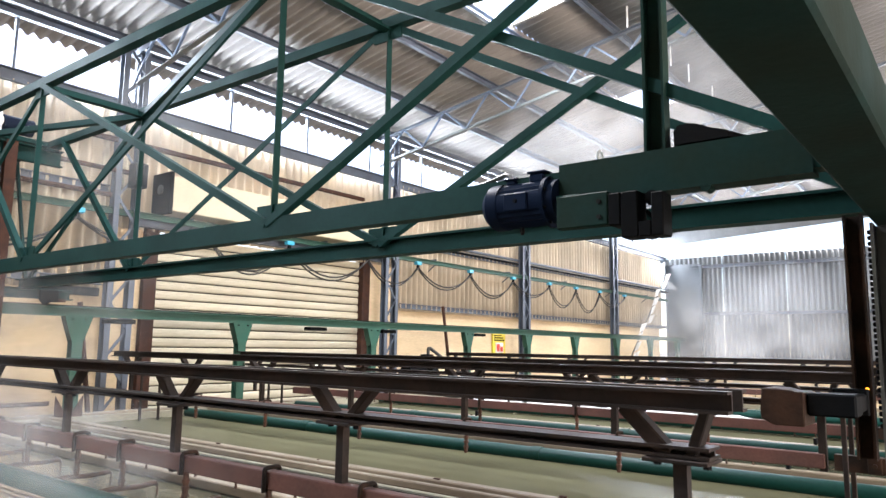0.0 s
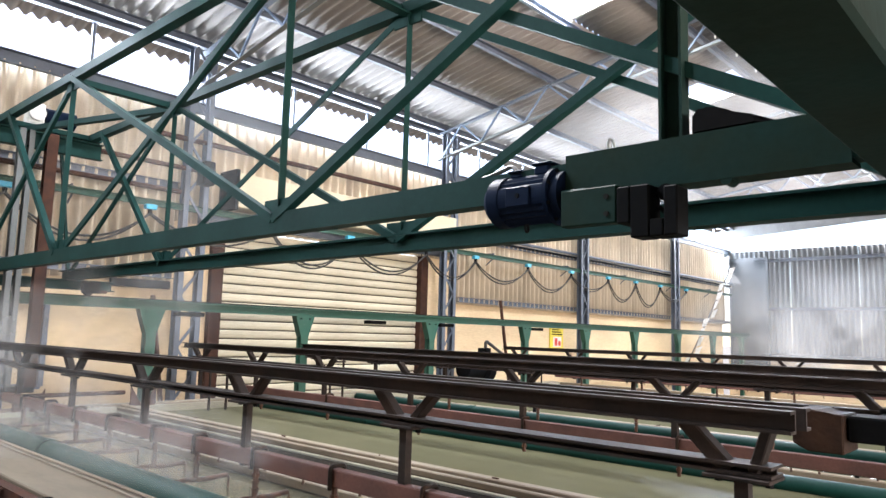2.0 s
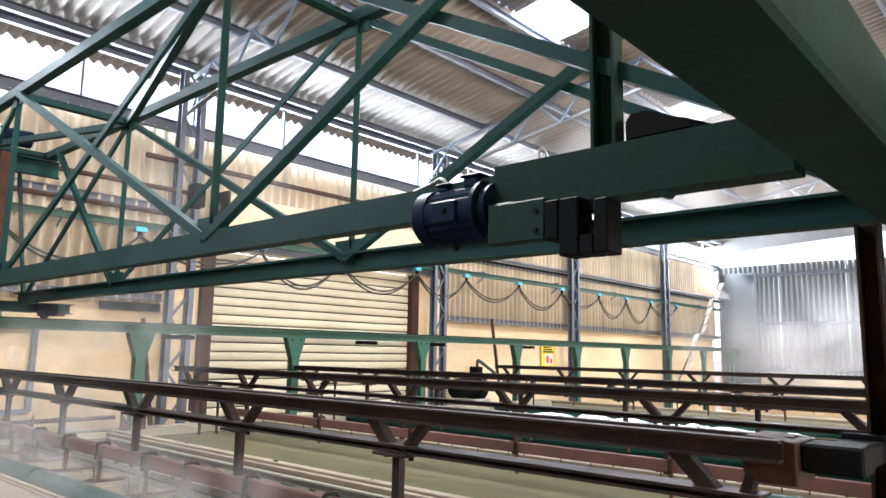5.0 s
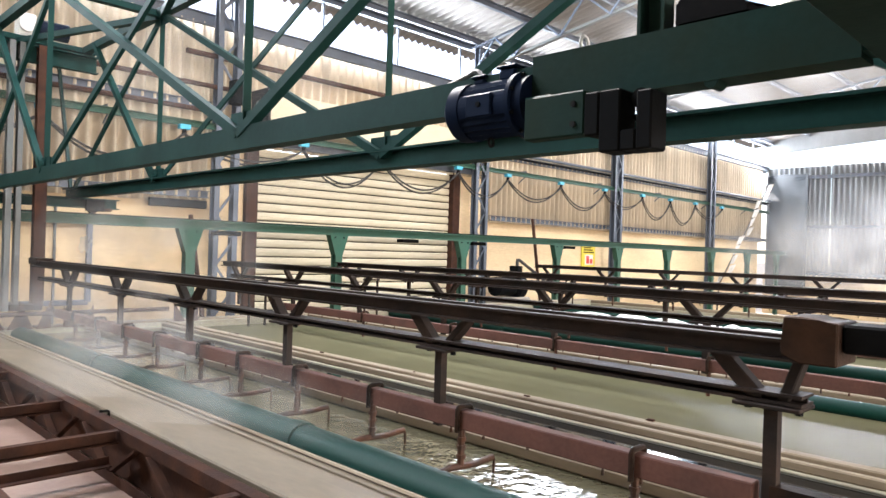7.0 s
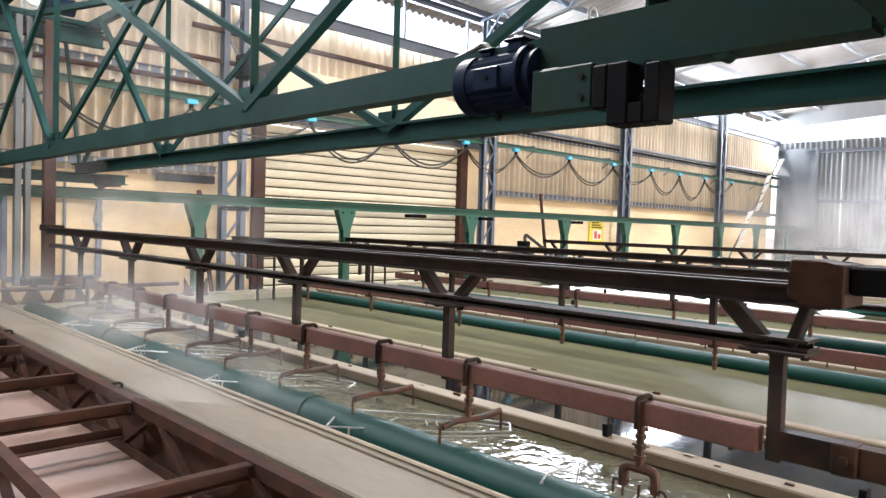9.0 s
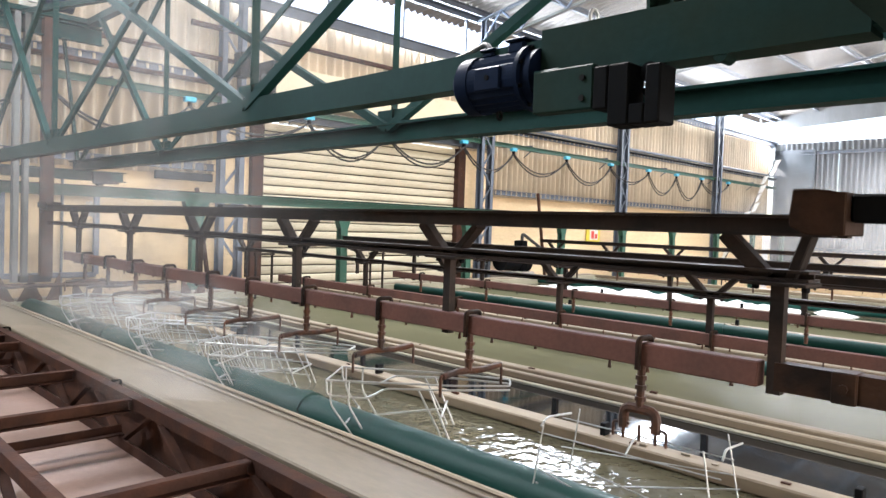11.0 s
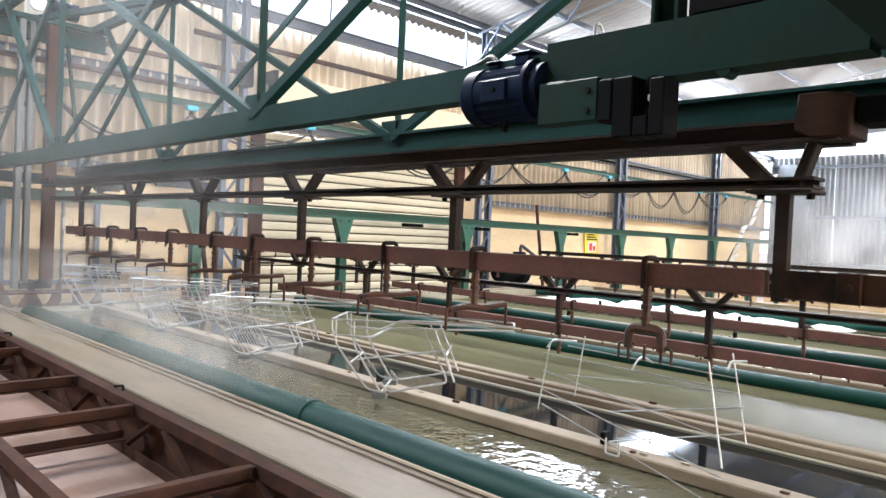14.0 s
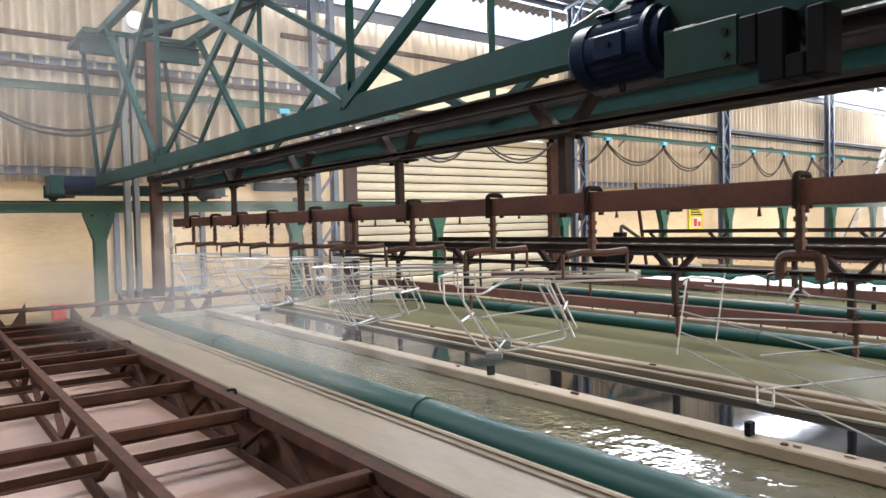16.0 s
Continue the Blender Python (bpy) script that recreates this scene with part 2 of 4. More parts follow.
def bend(pts, r=0.03, n=4):
    """Rounds the corners of a polyline."""
    pts = [Vector(p) for p in pts]
    out = [pts[0]]
    for a, b, c in zip(pts, pts[1:], pts[2:]):
        u, v = (a - b), (c - b)
        k = min(r, u.length * 0.45, v.length * 0.45)
        s, e = b + u.normalized() * k, b + v.normalized() * k
        for i in range(n + 1):
            t = i / n
            out.append(s.lerp(b, t).lerp(b.lerp(e, t), t))
    out.append(pts[-1])
    return out


def disc(bm, centre, axis, r, depth, sides=20, r2=None):
    q = Vector(axis).to_track_quat("Z", "Y").to_matrix().to_4x4()
    bmesh.ops.create_cone(bm, cap_ends=True, segments=sides, radius1=r, radius2=r if r2 is None else r2, depth=depth, matrix=Matrix.Translation(centre) @ q)


def part(name, bm, mat, parent=None, label="", smooth=False):
    """Links a bmesh as one mesh object, under a thing or a part where one is given."""
    bmesh.ops.recalc_face_normals(bm, faces=bm.faces)
    me = bpy.data.meshes.new(name)
    bm.to_mesh(me)
    bm.free()
    me.materials.append(mat)
    if smooth:
        me.shade_smooth()
        me.set_sharp_from_angle(angle=radians(35))
    ob = new(name, me)
    ob.parent = parent
    if label:
        tagged(ob, label)
    return ob


def shared(name, mesh, parent, m=None):
    ob = new(name, mesh)
    ob.parent = parent
    if m is not None:
        ob.matrix_basis = m
    return ob


def thing(name, label, category, group="", kind="", at=(0, 0, 0)):
    ob = tagged(new(name), label, category, group, kind)
    ob.location = at
    return ob


def one(name, bm, mat, label, category, group="", kind="", smooth=False):
    return tagged(part(name, bm, mat, None, "", smooth), label, category, group, kind)


def corrugated(name, origin, along, up, length, height, mat, period=0.15, depth=0.055, parent=None, seg=8):
    """A corrugated sheet: waves along `along`, straight along `up`."""
    a, u = Vector(along).normalized(), Vector(up).normalized()
    n = a.cross(u).normalized()
    cols = max(2, int(length / period * seg))
    verts, faces = [], []
    o = Vector(origin)
    for i in range(cols + 1):
        s = length * i / cols
        w = n * (depth * math.sin(2 * math.pi * s / period))
        verts += [o + a * s + w, o + a * s + w + u * height]
    for i in range(cols):
        faces.append((2 * i, 2 * i + 2, 2 * i + 3, 2 * i + 1))
    me = bpy.data.meshes.new(name)
    me.from_pydata([tuple(v) for v in verts], [], faces)
    me.materials.append(mat)
    me.shade_smooth()
    ob = new(name, me)
    ob.parent = parent
    mod = ob.modifiers.new("thickness", "SOLIDIFY")
    mod.thickness = 0.006
    return ob


# ---- setting ----
bm = bmesh.new()
box(bm, -400, 400, -400, 400, -0.35, -0.25)
one("ground", bm, M_ground, "dry earth ground outside the shed", "ground", kind="structure")
bm = bmesh.new()
box(bm, -8, 23.2, -6.2, 8.8, -0.25, 0.0)
one("floor", bm, M_concrete, "stained concrete factory floor", "floor", kind="structure")

# north wall: plaster below, corrugated sheet above, shutter opening, clerestory strip
Y_WALL = 8.6
DOOR_X0, DOOR_X1, DOOR_Z = 4.94, 8.9, 2.98
wall_north = thing("wall_north", "cream plastered north wall with corrugated sheets above", "wall", kind="structure")
bm = bmesh.new()
box(bm, -8, DOOR_X0, Y_WALL + 0.02, Y_WALL + 0.22, 0, 2.6)
box(bm, DOOR_X1, 22.55, Y_WALL + 0.02, Y_WALL + 0.22, 0, 2.6)
box(bm, 4.2, DOOR_X0, Y_WALL + 0.03, Y_WALL + 0.21, 2.6, 3.05)
box(bm, DOOR_X1, 9.85, Y_WALL + 0.03, Y_WALL + 0.21, 2.6, 3.05)
part("plaster", bm, M_plaster, wall_north)
bm = bmesh.new()
box(bm, -8, 23.2, Y_WALL + 0.06, Y_WALL + 0.16, 4.42, 4.58)
part("sill_beam", bm, M_steel_blue, wall_north)
corrugated("cladding", (-8, Y_WALL - 0.03, 2.17), (1, 0, 0), (0, 0, 1), 12.3, 2.3, M_clad, parent=wall_north)
corrugated("cladding", (4.3, Y_WALL - 0.02, DOOR_Z), (1, 0, 0), (0, 0, 1), 5.4, 1.5, M_clad, parent=wall_north)
corrugated("cladding", (9.75, Y_WALL - 0.03, 2.2), (1, 0, 0), (0, 0, 1), 12.8, 2.3, M_clad, parent=wall_north)
for zz in (2.28, 3.42):
    bm = bmesh.new()
    section(bm, (-8, Y_WALL - 0.09, zz), (4.3, Y_WALL - 0.09, zz), c_prof(0.06, 0.09, 0.01))
    part("girt", bm, M_steel_blue, wall_north)
    bm = bmesh.new()
    section(bm, (9.75, Y_WALL - 0.09, zz), (23.1, Y_WALL - 0.09, zz), c_prof(0.06, 0.09, 0.01))
    part("girt", bm, M_steel_blue, wall_north)
bm = bmesh.new()
section(bm, (-8, Y_WALL - 0.1, 4.5), (23.1, Y_WALL - 0.1, 4.5), c_prof(0.07, 0.15, 0.012))
part("sill_channel", bm, M_steel_blue, wall_north)
bm = bmesh.new()
section(bm, (-8, Y_WALL - 0.02, 5.27), (23.1, Y_WALL - 0.02, 5.27), c_prof(0.07, 0.1, 0.012))
part("head_channel", bm, M_steel_blue, wall_north)

clerestory = thing("window_1", "clerestory strip window with thin steel mullions under the roof", "window", kind="structure")
mx = -7.0
while mx < 23:
    bm = bmesh.new()
    bar(bm, (mx, Y_WALL + 0.02, 4.56), (mx, Y_WALL + 0.02, 5.24), 0.035, 0.05)
    part("mullion", bm, M_steel_blue, clerestory)
    mx += 1.45

# east wall with an open strip below the roof
wall_east = thing("wall_east", "grey corrugated east gable wall with open strip above", "wall", kind="structure")
bm = bmesh.new()
box(bm, 23.0, 23.2, -6.2, 8.6, 0, 1.25)
part("plaster", bm, M_plaster, wall_east)
for k in range(8):
    y1 = 8.55 - 1.85 * k
    corrugated("cladding", (22.98, y1 - 1.85, 1.2), (0, 1, 0), (0, 0, 1), 1.85, 3.32 + 0.012 * (k % 2), M_clad_grey, parent=wall_east)
bm = bmesh.new()
outline = [(8.6, 4.97), (-6.2, 5.93), (-6.2, 7.86), (8.6, 5.34)]
a = [bm.verts.new((22.98, y, z)) for y, z in outline]
b = [bm.verts.new((23.06, y, z)) for y, z in outline]
bm.faces.new(a)
bm.faces.new(b[::-1])
for i in range(4):
    bm.faces.new((a[i], b[i], b[(i + 1) % 4], a[(i + 1) % 4]))
part("gable_panel", bm, M_clad_grey, wall_east)
for zz in (1.3, 2.7, 4.2):
    bm = bmesh.new()
    section(bm, (22.9, 8.5, zz), (22.9, -6, zz), c_prof(0.07, 0.1, 0.01))
    part("girt", bm, M_steel_blue, wall_east)

# unseen south and west walls close the shed; south bay added for the lamp
wall_south = thing("wall_south", "unseen plain corrugated south wall with an added open bay", "wall", kind="structure")
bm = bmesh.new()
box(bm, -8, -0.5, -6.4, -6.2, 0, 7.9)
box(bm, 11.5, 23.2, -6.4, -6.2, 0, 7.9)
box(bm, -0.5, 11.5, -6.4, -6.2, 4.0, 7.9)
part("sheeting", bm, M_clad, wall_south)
bm = bmesh.new()
box(bm, -8.2, -8.0, -6.4, 8.8, 0, 7.9)
one("wall_west", bm, M_clad, "unseen plain sheeted west wall", "wall", kind="structure")

# roof: corrugated sheets on purlins, square roof lights left open between the sheets
ROOF_Z, SLOPE = 5.36, 0.17


def roof_z(y):
    return ROOF_Z + SLOPE * (Y_WALL - y)


roof = thing("roof", "corrugated metal roof with square roof lights", "roof", kind="structure")
rup = (0, -1, SLOPE)
rk = math.sqrt(1 + SLOPE * SLOPE)
corrugated("roof_sheet", (-8, 9.1, roof_z(9.1)), (1, 0, 0), rup, 31.3, (9.1 - 5.0) * rk, M_roof, 0.15, 0.032, roof)
corrugated("roof_sheet", (-8, 4.1, roof_z(4.1)), (1, 0, 0), rup, 31.3, 10.6 * rk, M_roof, 0.15, 0.032, roof)
edges = [-8, -2.0, -1.0, 2.5, 3.5, 6.95, 7.95, 11.5, 12.5, 15.9, 16.9, 23.3]
for a, b in zip(edges[::2], edges[1::2]):
    corrugated("roof_sheet", (a, 5.0, roof_z(5.0)), (1, 0, 0), rup, b - a, 0.9 * rk, M_roof, 0.15, 0.032, roof)
for y in (8.35, 7.3, 6.1, 5.05, 4.0, 2.8, 1.6, 0.3, -1.0, -2.4, -3.8, -5.2):
    bm = bmesh.new()
    z = roof_z(y) - 0.09
    section(bm, (-8, y, z), (23.2, y, z), c_prof(0.06, 0.1, 0.008))
    part("purlin", bm, M_steel_blue, roof)

# roof trusses across the shed


def roof_truss(x):
    t = thing("roof_truss", "light blue-grey lattice roof truss under the purlins", "roof truss", "roof trusses")
    top = lambda y: (0, y, roof_z(y) - 0.17)
    low = lambda y: (0, y, roof_z(y) - 0.62)
    bm = bmesh.new()
    section(bm, top(8.5), top(-6), l_prof(0.07, 0.07, 0.008))
    part("top_chord", bm, M_steel_blue, t)
    bm = bmesh.new()
    section(bm, low(8.5), low(-6), l_prof(0.07, 0.07, 0.008))
    part("bottom_chord", bm, M_grey_mast, t)
    y, k = 8.4, 0
    while y > -5.5:
        bm = bmesh.new()
        bar(bm, low(y), top(y - 0.45), 0.03)
        part("web", bm, M_blue if x < 6 else M_steel_blue, t)
        bm = bmesh.new()
        bar(bm, top(y - 0.45), low(y - 0.9), 0.03)
        part("web", bm, M_blue if x < 6 else M_steel_blue, t)
        y -= 0.9
    t.location = (x, 0, 0)
    return t


first_truss = roof_truss(4.45)
for x in (-0.2, 9.1, 13.75, 18.4):
    copy_thing(first_truss, pose(x, 0, 0))

# lattice columns along the north wall
column = thing("lattice_column", "blue-grey lattice steel column against the wall", "column", "wall columns")
for dx in (-0.13, 0.13):
    bm = bmesh.new()
    section(bm, (dx, 0, 0), (dx, 0, 5.2), c_prof(0.07, 0.12, 0.01), (0, 1, 0))
    part("flange", bm, M_steel_blue, column)
z = 0.1
while z < 4.9:
    bm = bmesh.new()
    bar(bm, (-0.12, -0.03, z), (0.12, -0.03, z + 0.32), 0.012, 0.035)
    bar(bm, (0.12, -0.045, z + 0.32), (-0.12, -0.045, z + 0.64), 0.012, 0.035)
    part("lacing", bm, M_steel_blue, column)
    z += 0.64
column.location = (4.42, Y_WALL - 0.28, 0)
for x in (-0.2, 9.25, 13.75, 18.5):
    copy_thing(column, pose(x, Y_WALL - 0.28, 0))

# roller shutter
shutter = thing("roller_shutter", "closed cream roller shutter with horizontal slats", "roller shutter")
pitch = 0.124
bm = bmesh.new()
prof = [(0.0, 0.0), (-0.014, 0.014), (-0.02, 0.055), (-0.016, 0.090), (-0.006, 0.106), (0.012, 0.110), (0.012, 0.0)]
section(bm, (DOOR_X0 + 0.06, 0, 0), (DOOR_X1 - 0.06, 0, 0), [(-a, b) for a, b in prof])
slat = part("slat", bm, M_slat, shutter, smooth=False)
slat.location = (0, Y_WALL + 0.06, 0.02)
for k in range(1, 24):
    shared("slat", slat.data, shutter, pose(0, Y_WALL + 0.06, 0.02 + pitch * k))
# added black sheet that makes the gaps between the slats dark
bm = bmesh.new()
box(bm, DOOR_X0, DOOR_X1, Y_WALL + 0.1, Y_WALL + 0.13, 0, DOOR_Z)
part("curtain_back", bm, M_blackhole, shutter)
for x in (DOOR_X0, DOOR_X1):
    bm = bmesh.new()
    box(bm, x - 0.09, x + 0.09, Y_WALL - 0.06, Y_WALL + 0.1, 0, DOOR_Z + 0.2, 0.008)
    part("guide_rail", bm, M_rust, shutter, "brown steel side guide")
drum = thing("shutter_drum_cover", "cream sheet-metal shutter drum cover over the door", "drum cover")
bm = bmesh.new()
box(bm, 4.95, 9.3, Y_WALL - 0.42, Y_WALL - 0.05, 3.22, 3.68, 0.012)
part("cover", bm, M_box, drum)
bm = bmesh.new()
box(bm, 4.9, 4.955, Y_WALL - 0.45, Y_WALL - 0.03, 3.18, 3.72, 0.006)
part("end_plate", bm, M_dark, drum)
bm = bmesh.new()
disc(bm, (4.89, Y_WALL - 0.25, 3.5), (1, 0, 0), 0.06, 0.03)
part("bearing", bm, M_grey_mast, drum)
bm = bmesh.new()
section(bm, (4.6, Y_WALL - 0.12, 3.08), (9.4, Y_WALL - 0.12, 3.08), i_prof(0.1, 0.14, 0.012))
one("door_lintel", bm, M_steel_blue, "blue-grey steel lintel above the shutter", "lintel")

# yellow safety sign with unreadable print
sign = thing("safety_sign", "yellow safety sign with a red and white picture panel", "sign")
bm = bmesh.new()
box(bm, 12.86, 13.36, Y_WALL - 0.02, Y_WALL + 0.01, 1.4, 1.88, 0.004)
part("panel", bm, M_yellow, sign)
bm = bmesh.new()
box(bm, 12.97, 13.27, Y_WALL - 0.028, Y_WALL - 0.021, 1.44, 1.66)
part("picture_field", bm, M_white, sign)
bm = bmesh.new()
box(bm, 13.01, 13.11, Y_WALL - 0.036, Y_WALL - 0.029, 1.47, 1.63)
box(bm, 13.15, 13.24, Y_WALL - 0.036, Y_WALL - 0.029, 1.47, 1.57)
part("red_bar", bm, M_sign_red, sign)
bm = bmesh.new()
for k in range(3):
    box(bm, 12.91, 13.31 - 0.06 * k, Y_WALL - 0.028, Y_WALL - 0.021, 1.70 + 0.05 * k, 1.725 + 0.05 * k)
part("text_bar", bm, M_dark, sign)

# wall pipes
for z, y, x0, x1, r, mat, lab in ((4.02, 8.38, 3.9, 8.6, 0.035, M_rust, "red-brown pipe"), (3.62, 8.3, -3.0, 4.5, 0.03, M_rust, "red-brown pipe"), (3.3, 8.25, -4.0, 4.2, 0.03, M_rust, "red-brown pipe"), (3.5, 8.42, 9.4, 22.9, 0.03, M_steel_blue, "grey-blue pipe"), (3.42, 8.42, 9.4, 22.9, 0.02, M_dark, "dark conduit")):
    bm = bmesh.new()
    tube(bm, [(x0, y, z), (x1, y, z)], r, 10)
    one("wall_pipe", bm, mat, lab + " running along the north wall", "pipe", "wall pipes", smooth=True)

# conduit on the plaster
bm = bmesh.new()
tube(bm, [(2.55, 8.6, 0.1), (2.55, 8.6, 2.1)], 0.016, 8)
one("conduit", bm, M_grey_mast, "thin grey conduit running up the plaster wall", "conduit", smooth=True)

# ---- festoon cable on its green rail along the wall ----
bm = bmesh.new()
section(bm, (-6, 8.3, 3.12), (22.6, 8.3, 3.12), c_prof(0.05, 0.08, 0.008))
one("festoon_rail", bm, M_green_rail, "pale green festoon rail along the north wall", "rail")
for x in (0.6, 3.0, 5.4, 7.8, 10.6, 13.2, 15.8, 18.4, 21.0):
    b = thing("rail_hanger", "blue-grey wall bracket that carries the festoon rail", "bracket", "rail hangers")
    bm = bmesh.new()
    section(bm, (x, 8.34, 3.18), (x, 8.56, 3.18), l_prof(0.05, 0.05, 0.006))
    part("arm", bm, M_steel_blue, b)
    bm = bmesh.new()
    bar(bm, (x, 8.34, 3.14), (x, 8.56, 2.98), 0.02)
    part("strut", bm, M_steel_blue, b)
CLIPS = [-1.2, 0.6, 2.3, 3.85, 5.56, 6.96, 8.65, 9.96, 11.6, 13.2, 14.8, 16.15, 17.5, 19.1]
for k, x in enumerate(CLIPS):
    c = thing("cable_trolley", "light blue cable trolley hanging from the festoon rail", "cable trolley", "cable trolleys")
    bm = bmesh.new()
    box(bm, x - 0.07, x + 0.07, 8.24, 8.32, 3.03, 3.09, 0.008)
    part("body", bm, M_clip, c)
    bm = bmesh.new()
    box(bm, x - 0.02, x + 0.02, 8.26, 8.30, 2.97, 3.03)
    part("clamp", bm, M_dark, c)
for k, (a, b) in enumerate(zip(CLIPS, CLIPS[1:])):
    drop = 0.24 + 0.06 * ((k * 7) % 3) + (0.0 if b - a > 1.5 else 0.1)
    for j in range(2):
        pts = [(a + (b - a) * t, 8.27 + 0.03 * j, 2.98 - (drop + 0.05 * j) * (1 - (2 * t - 1) ** 2)) for t in [i / 14 for i in range(15)]]
        bm = bmesh.new()
        tube(bm, pts, 0.014, 6)
        one("festoon_cable", bm, M_rubber, "black cable sagging between two trolleys", "cable", "festoon cables", smooth=True)

# ---- crane rails on posts ----
RAIL_Y = 7.6


def crane_rail(name, y, x0, x1):
    r = thing(name, "green painted steel crane rail on posts", "crane rail", "crane rails")
    bm = bmesh.new()
    section(bm, (x0, y, 1.868), (x1, y, 1.868), i_prof(0.1, 0.10, 0.012))
    part("beam", bm, M_green_rail, r)
    bm = bmesh.new()
    bar(bm, (x0, y, 1.925), (x1, y, 1.925), 0.03, 0.014)
    part("running_bar", bm, M_dark, r, "worn dark running bar")
    return r


crane_rail("crane_rail", RAIL_Y, -6, 22)
crane_rail("crane_rail", -0.75, -6, 22)
post = thing("rail_post", "green steel post with flared bracket under the crane rail", "post", "rail posts")
bm = bmesh.new()
section(bm, (0, 0, 0.012), (0, 0, 1.62), i_prof(0.11, 0.1, 0.012))
part("shaft", bm, M_green_rail, post)
bm = bmesh.new()
prof = [(-0.06, 1.56), (0.06, 1.56), (0.14, 1.80), (0.14, 1.818), (-0.14, 1.818), (-0.14, 1.80)]
for y0, y1 in ((-0.05, 0.05),):
    a = [bm.verts.new((x, y0, z)) for x, z in prof]
    b = [bm.verts.new((x, y1, z)) for x, z in prof]
    bm.faces.new(a)
    bm.faces.new(b[::-1])
    for i in range(6):
        bm.faces.new((a[i], b[i], b[(i + 1) % 6], a[(i + 1) % 6]))
part("bracket", bm, M_green_rail, post)
bm = bmesh.new()
box(bm, -0.1, 0.1, -0.1, 0.1, 0, 0.012)
part("base_plate", bm, M_green_rail, post)
for dx in (-0.07, 0.07):
    bm = bmesh.new()
    disc(bm, (dx, -0.055, 1.79), (0, 1, 0), 0.011, 0.014, 6)
    part("bolt", bm, M_dark, post)
post.location = (3.63, RAIL_Y, 0)
for x in (-2.6, -0.5, 1.58, 5.67, 8.08, 10.58, 12.66, 14.75, 17.0, 19.2, 21.3):
    copy_thing(post, pose(x, RAIL_Y, 0))
for x in (-2.6, 1.0, 4.6, 8.2, 11.8, 15.4, 19.0):
    copy_thing(post, pose(x, -0.75, 0))
for x in (4.15, 7.05, 8.55, 11.1):
    bm = bmesh.new()
    box(bm, x - 0.16, x + 0.16, RAIL_Y + 0.06, RAIL_Y + 0.2, 1.76, 1.81, 0.006)
    one("rail_stop_plate", bm, M_dark, "dark steel stop plate beside the crane rail", "stop plate", "stop plates")

# ---- tanks ----
TY0, TY1 = -0.55, 7.15


def strip(name, x0, x1, z0, z1, mat, parent, label="", y0=TY0, y1=TY1, bevel=0.006):
    bm = bmesh.new()
    box(bm, x0, x1, y0, y1, z0, z1, bevel)
    return part(name, bm, mat, parent, label)


def tank(x0, x1, level, mat, label, rims):
    t = thing("process_tank", label, "tank", "process tanks")
    strip("side_wall", x0, x0 + 0.05, 0, 0.80, M_tank, t)
    strip("side_wall", x1 - 0.05, x1, 0, 0.80, M_tank, t)
    bm = bmesh.new()
    box(bm, x0 + 0.05, x1 - 0.05, TY1 - 0.06, TY1, 0, 0.84)
    part("end_wall", bm, M_tank, t)
    bm = bmesh.new()
    box(bm, x0 + 0.05, x1 - 0.05, TY0, TY0 + 0.06, 0, 0.84)
    part("end_wall", bm, M_tank, t)
    for a, b, z0, z1, m in rims:
        strip("rim_strip", a, b, z0, z1, m, t)
    bm = bmesh.new()
    box(bm, x0 + 0.05, x1 - 0.05, TY0 + 0.06, TY1 - 0.06, 0.02, level)
    one("water", bm, mat, "still process bath liquid in a tank", "liquid", kind="structure")
    return t


tank(1.30, 2.47, 0.798, M_work, "lined process tank with rippled greyish liquid", [(1.30, 1.62, 0.80, 0.865, M_board), (1.555, 1.572, 0.866, 0.874, M_rim), (1.596, 1.62, 0.866, 0.878, M_rim_pale), (1.625, 1.70, 0.80, 0.835, M_rim), (2.40, 2.50, 0.80, 0.85, M_rim_pale), (2.505, 2.53, 0.80, 0.83, M_rim)])
tank(2.50, 3.18, 0.79, M_black, "narrow lined tank with black liquid", [(3.14, 3.18, 0.80, 0.84, M_rim_pale), (3.195, 3.265, 0.80, 0.855, M_rim_pale)])
tank(3.20, 4.96, 0.775, M_olive, "lined process tank with olive green liquid", [(3.27, 3.31, 0.78, 0.82, M_rim), (4.92, 5.0, 0.80, 0.85, M_rim_pale)])
tank(5.00, 6.34, 0.74, M_work, "lined process tank with greyish liquid", [(5.005, 5.07, 0.80, 0.83, M_rim), (6.30, 6.38, 0.80, 0.85, M_rim_pale)])
tank(6.38, 7.90, 0.745, M_olive, "lined process tank with olive green liquid", [(6.385, 6.45, 0.80, 0.83, M_rim), (7.86, 7.94, 0.80, 0.85, M_rim_pale)])
tank(7.94, 9.46, 0.75, M_work, "lined process tank with greyish liquid", [(9.42, 9.50, 0.80, 0.85, M_rim_pale)])
tank(9.50, 11.0, 0.75, M_olive, "lined process tank with olive green liquid", [(10.96, 11.04, 0.80, 0.85, M_rim_pale)])

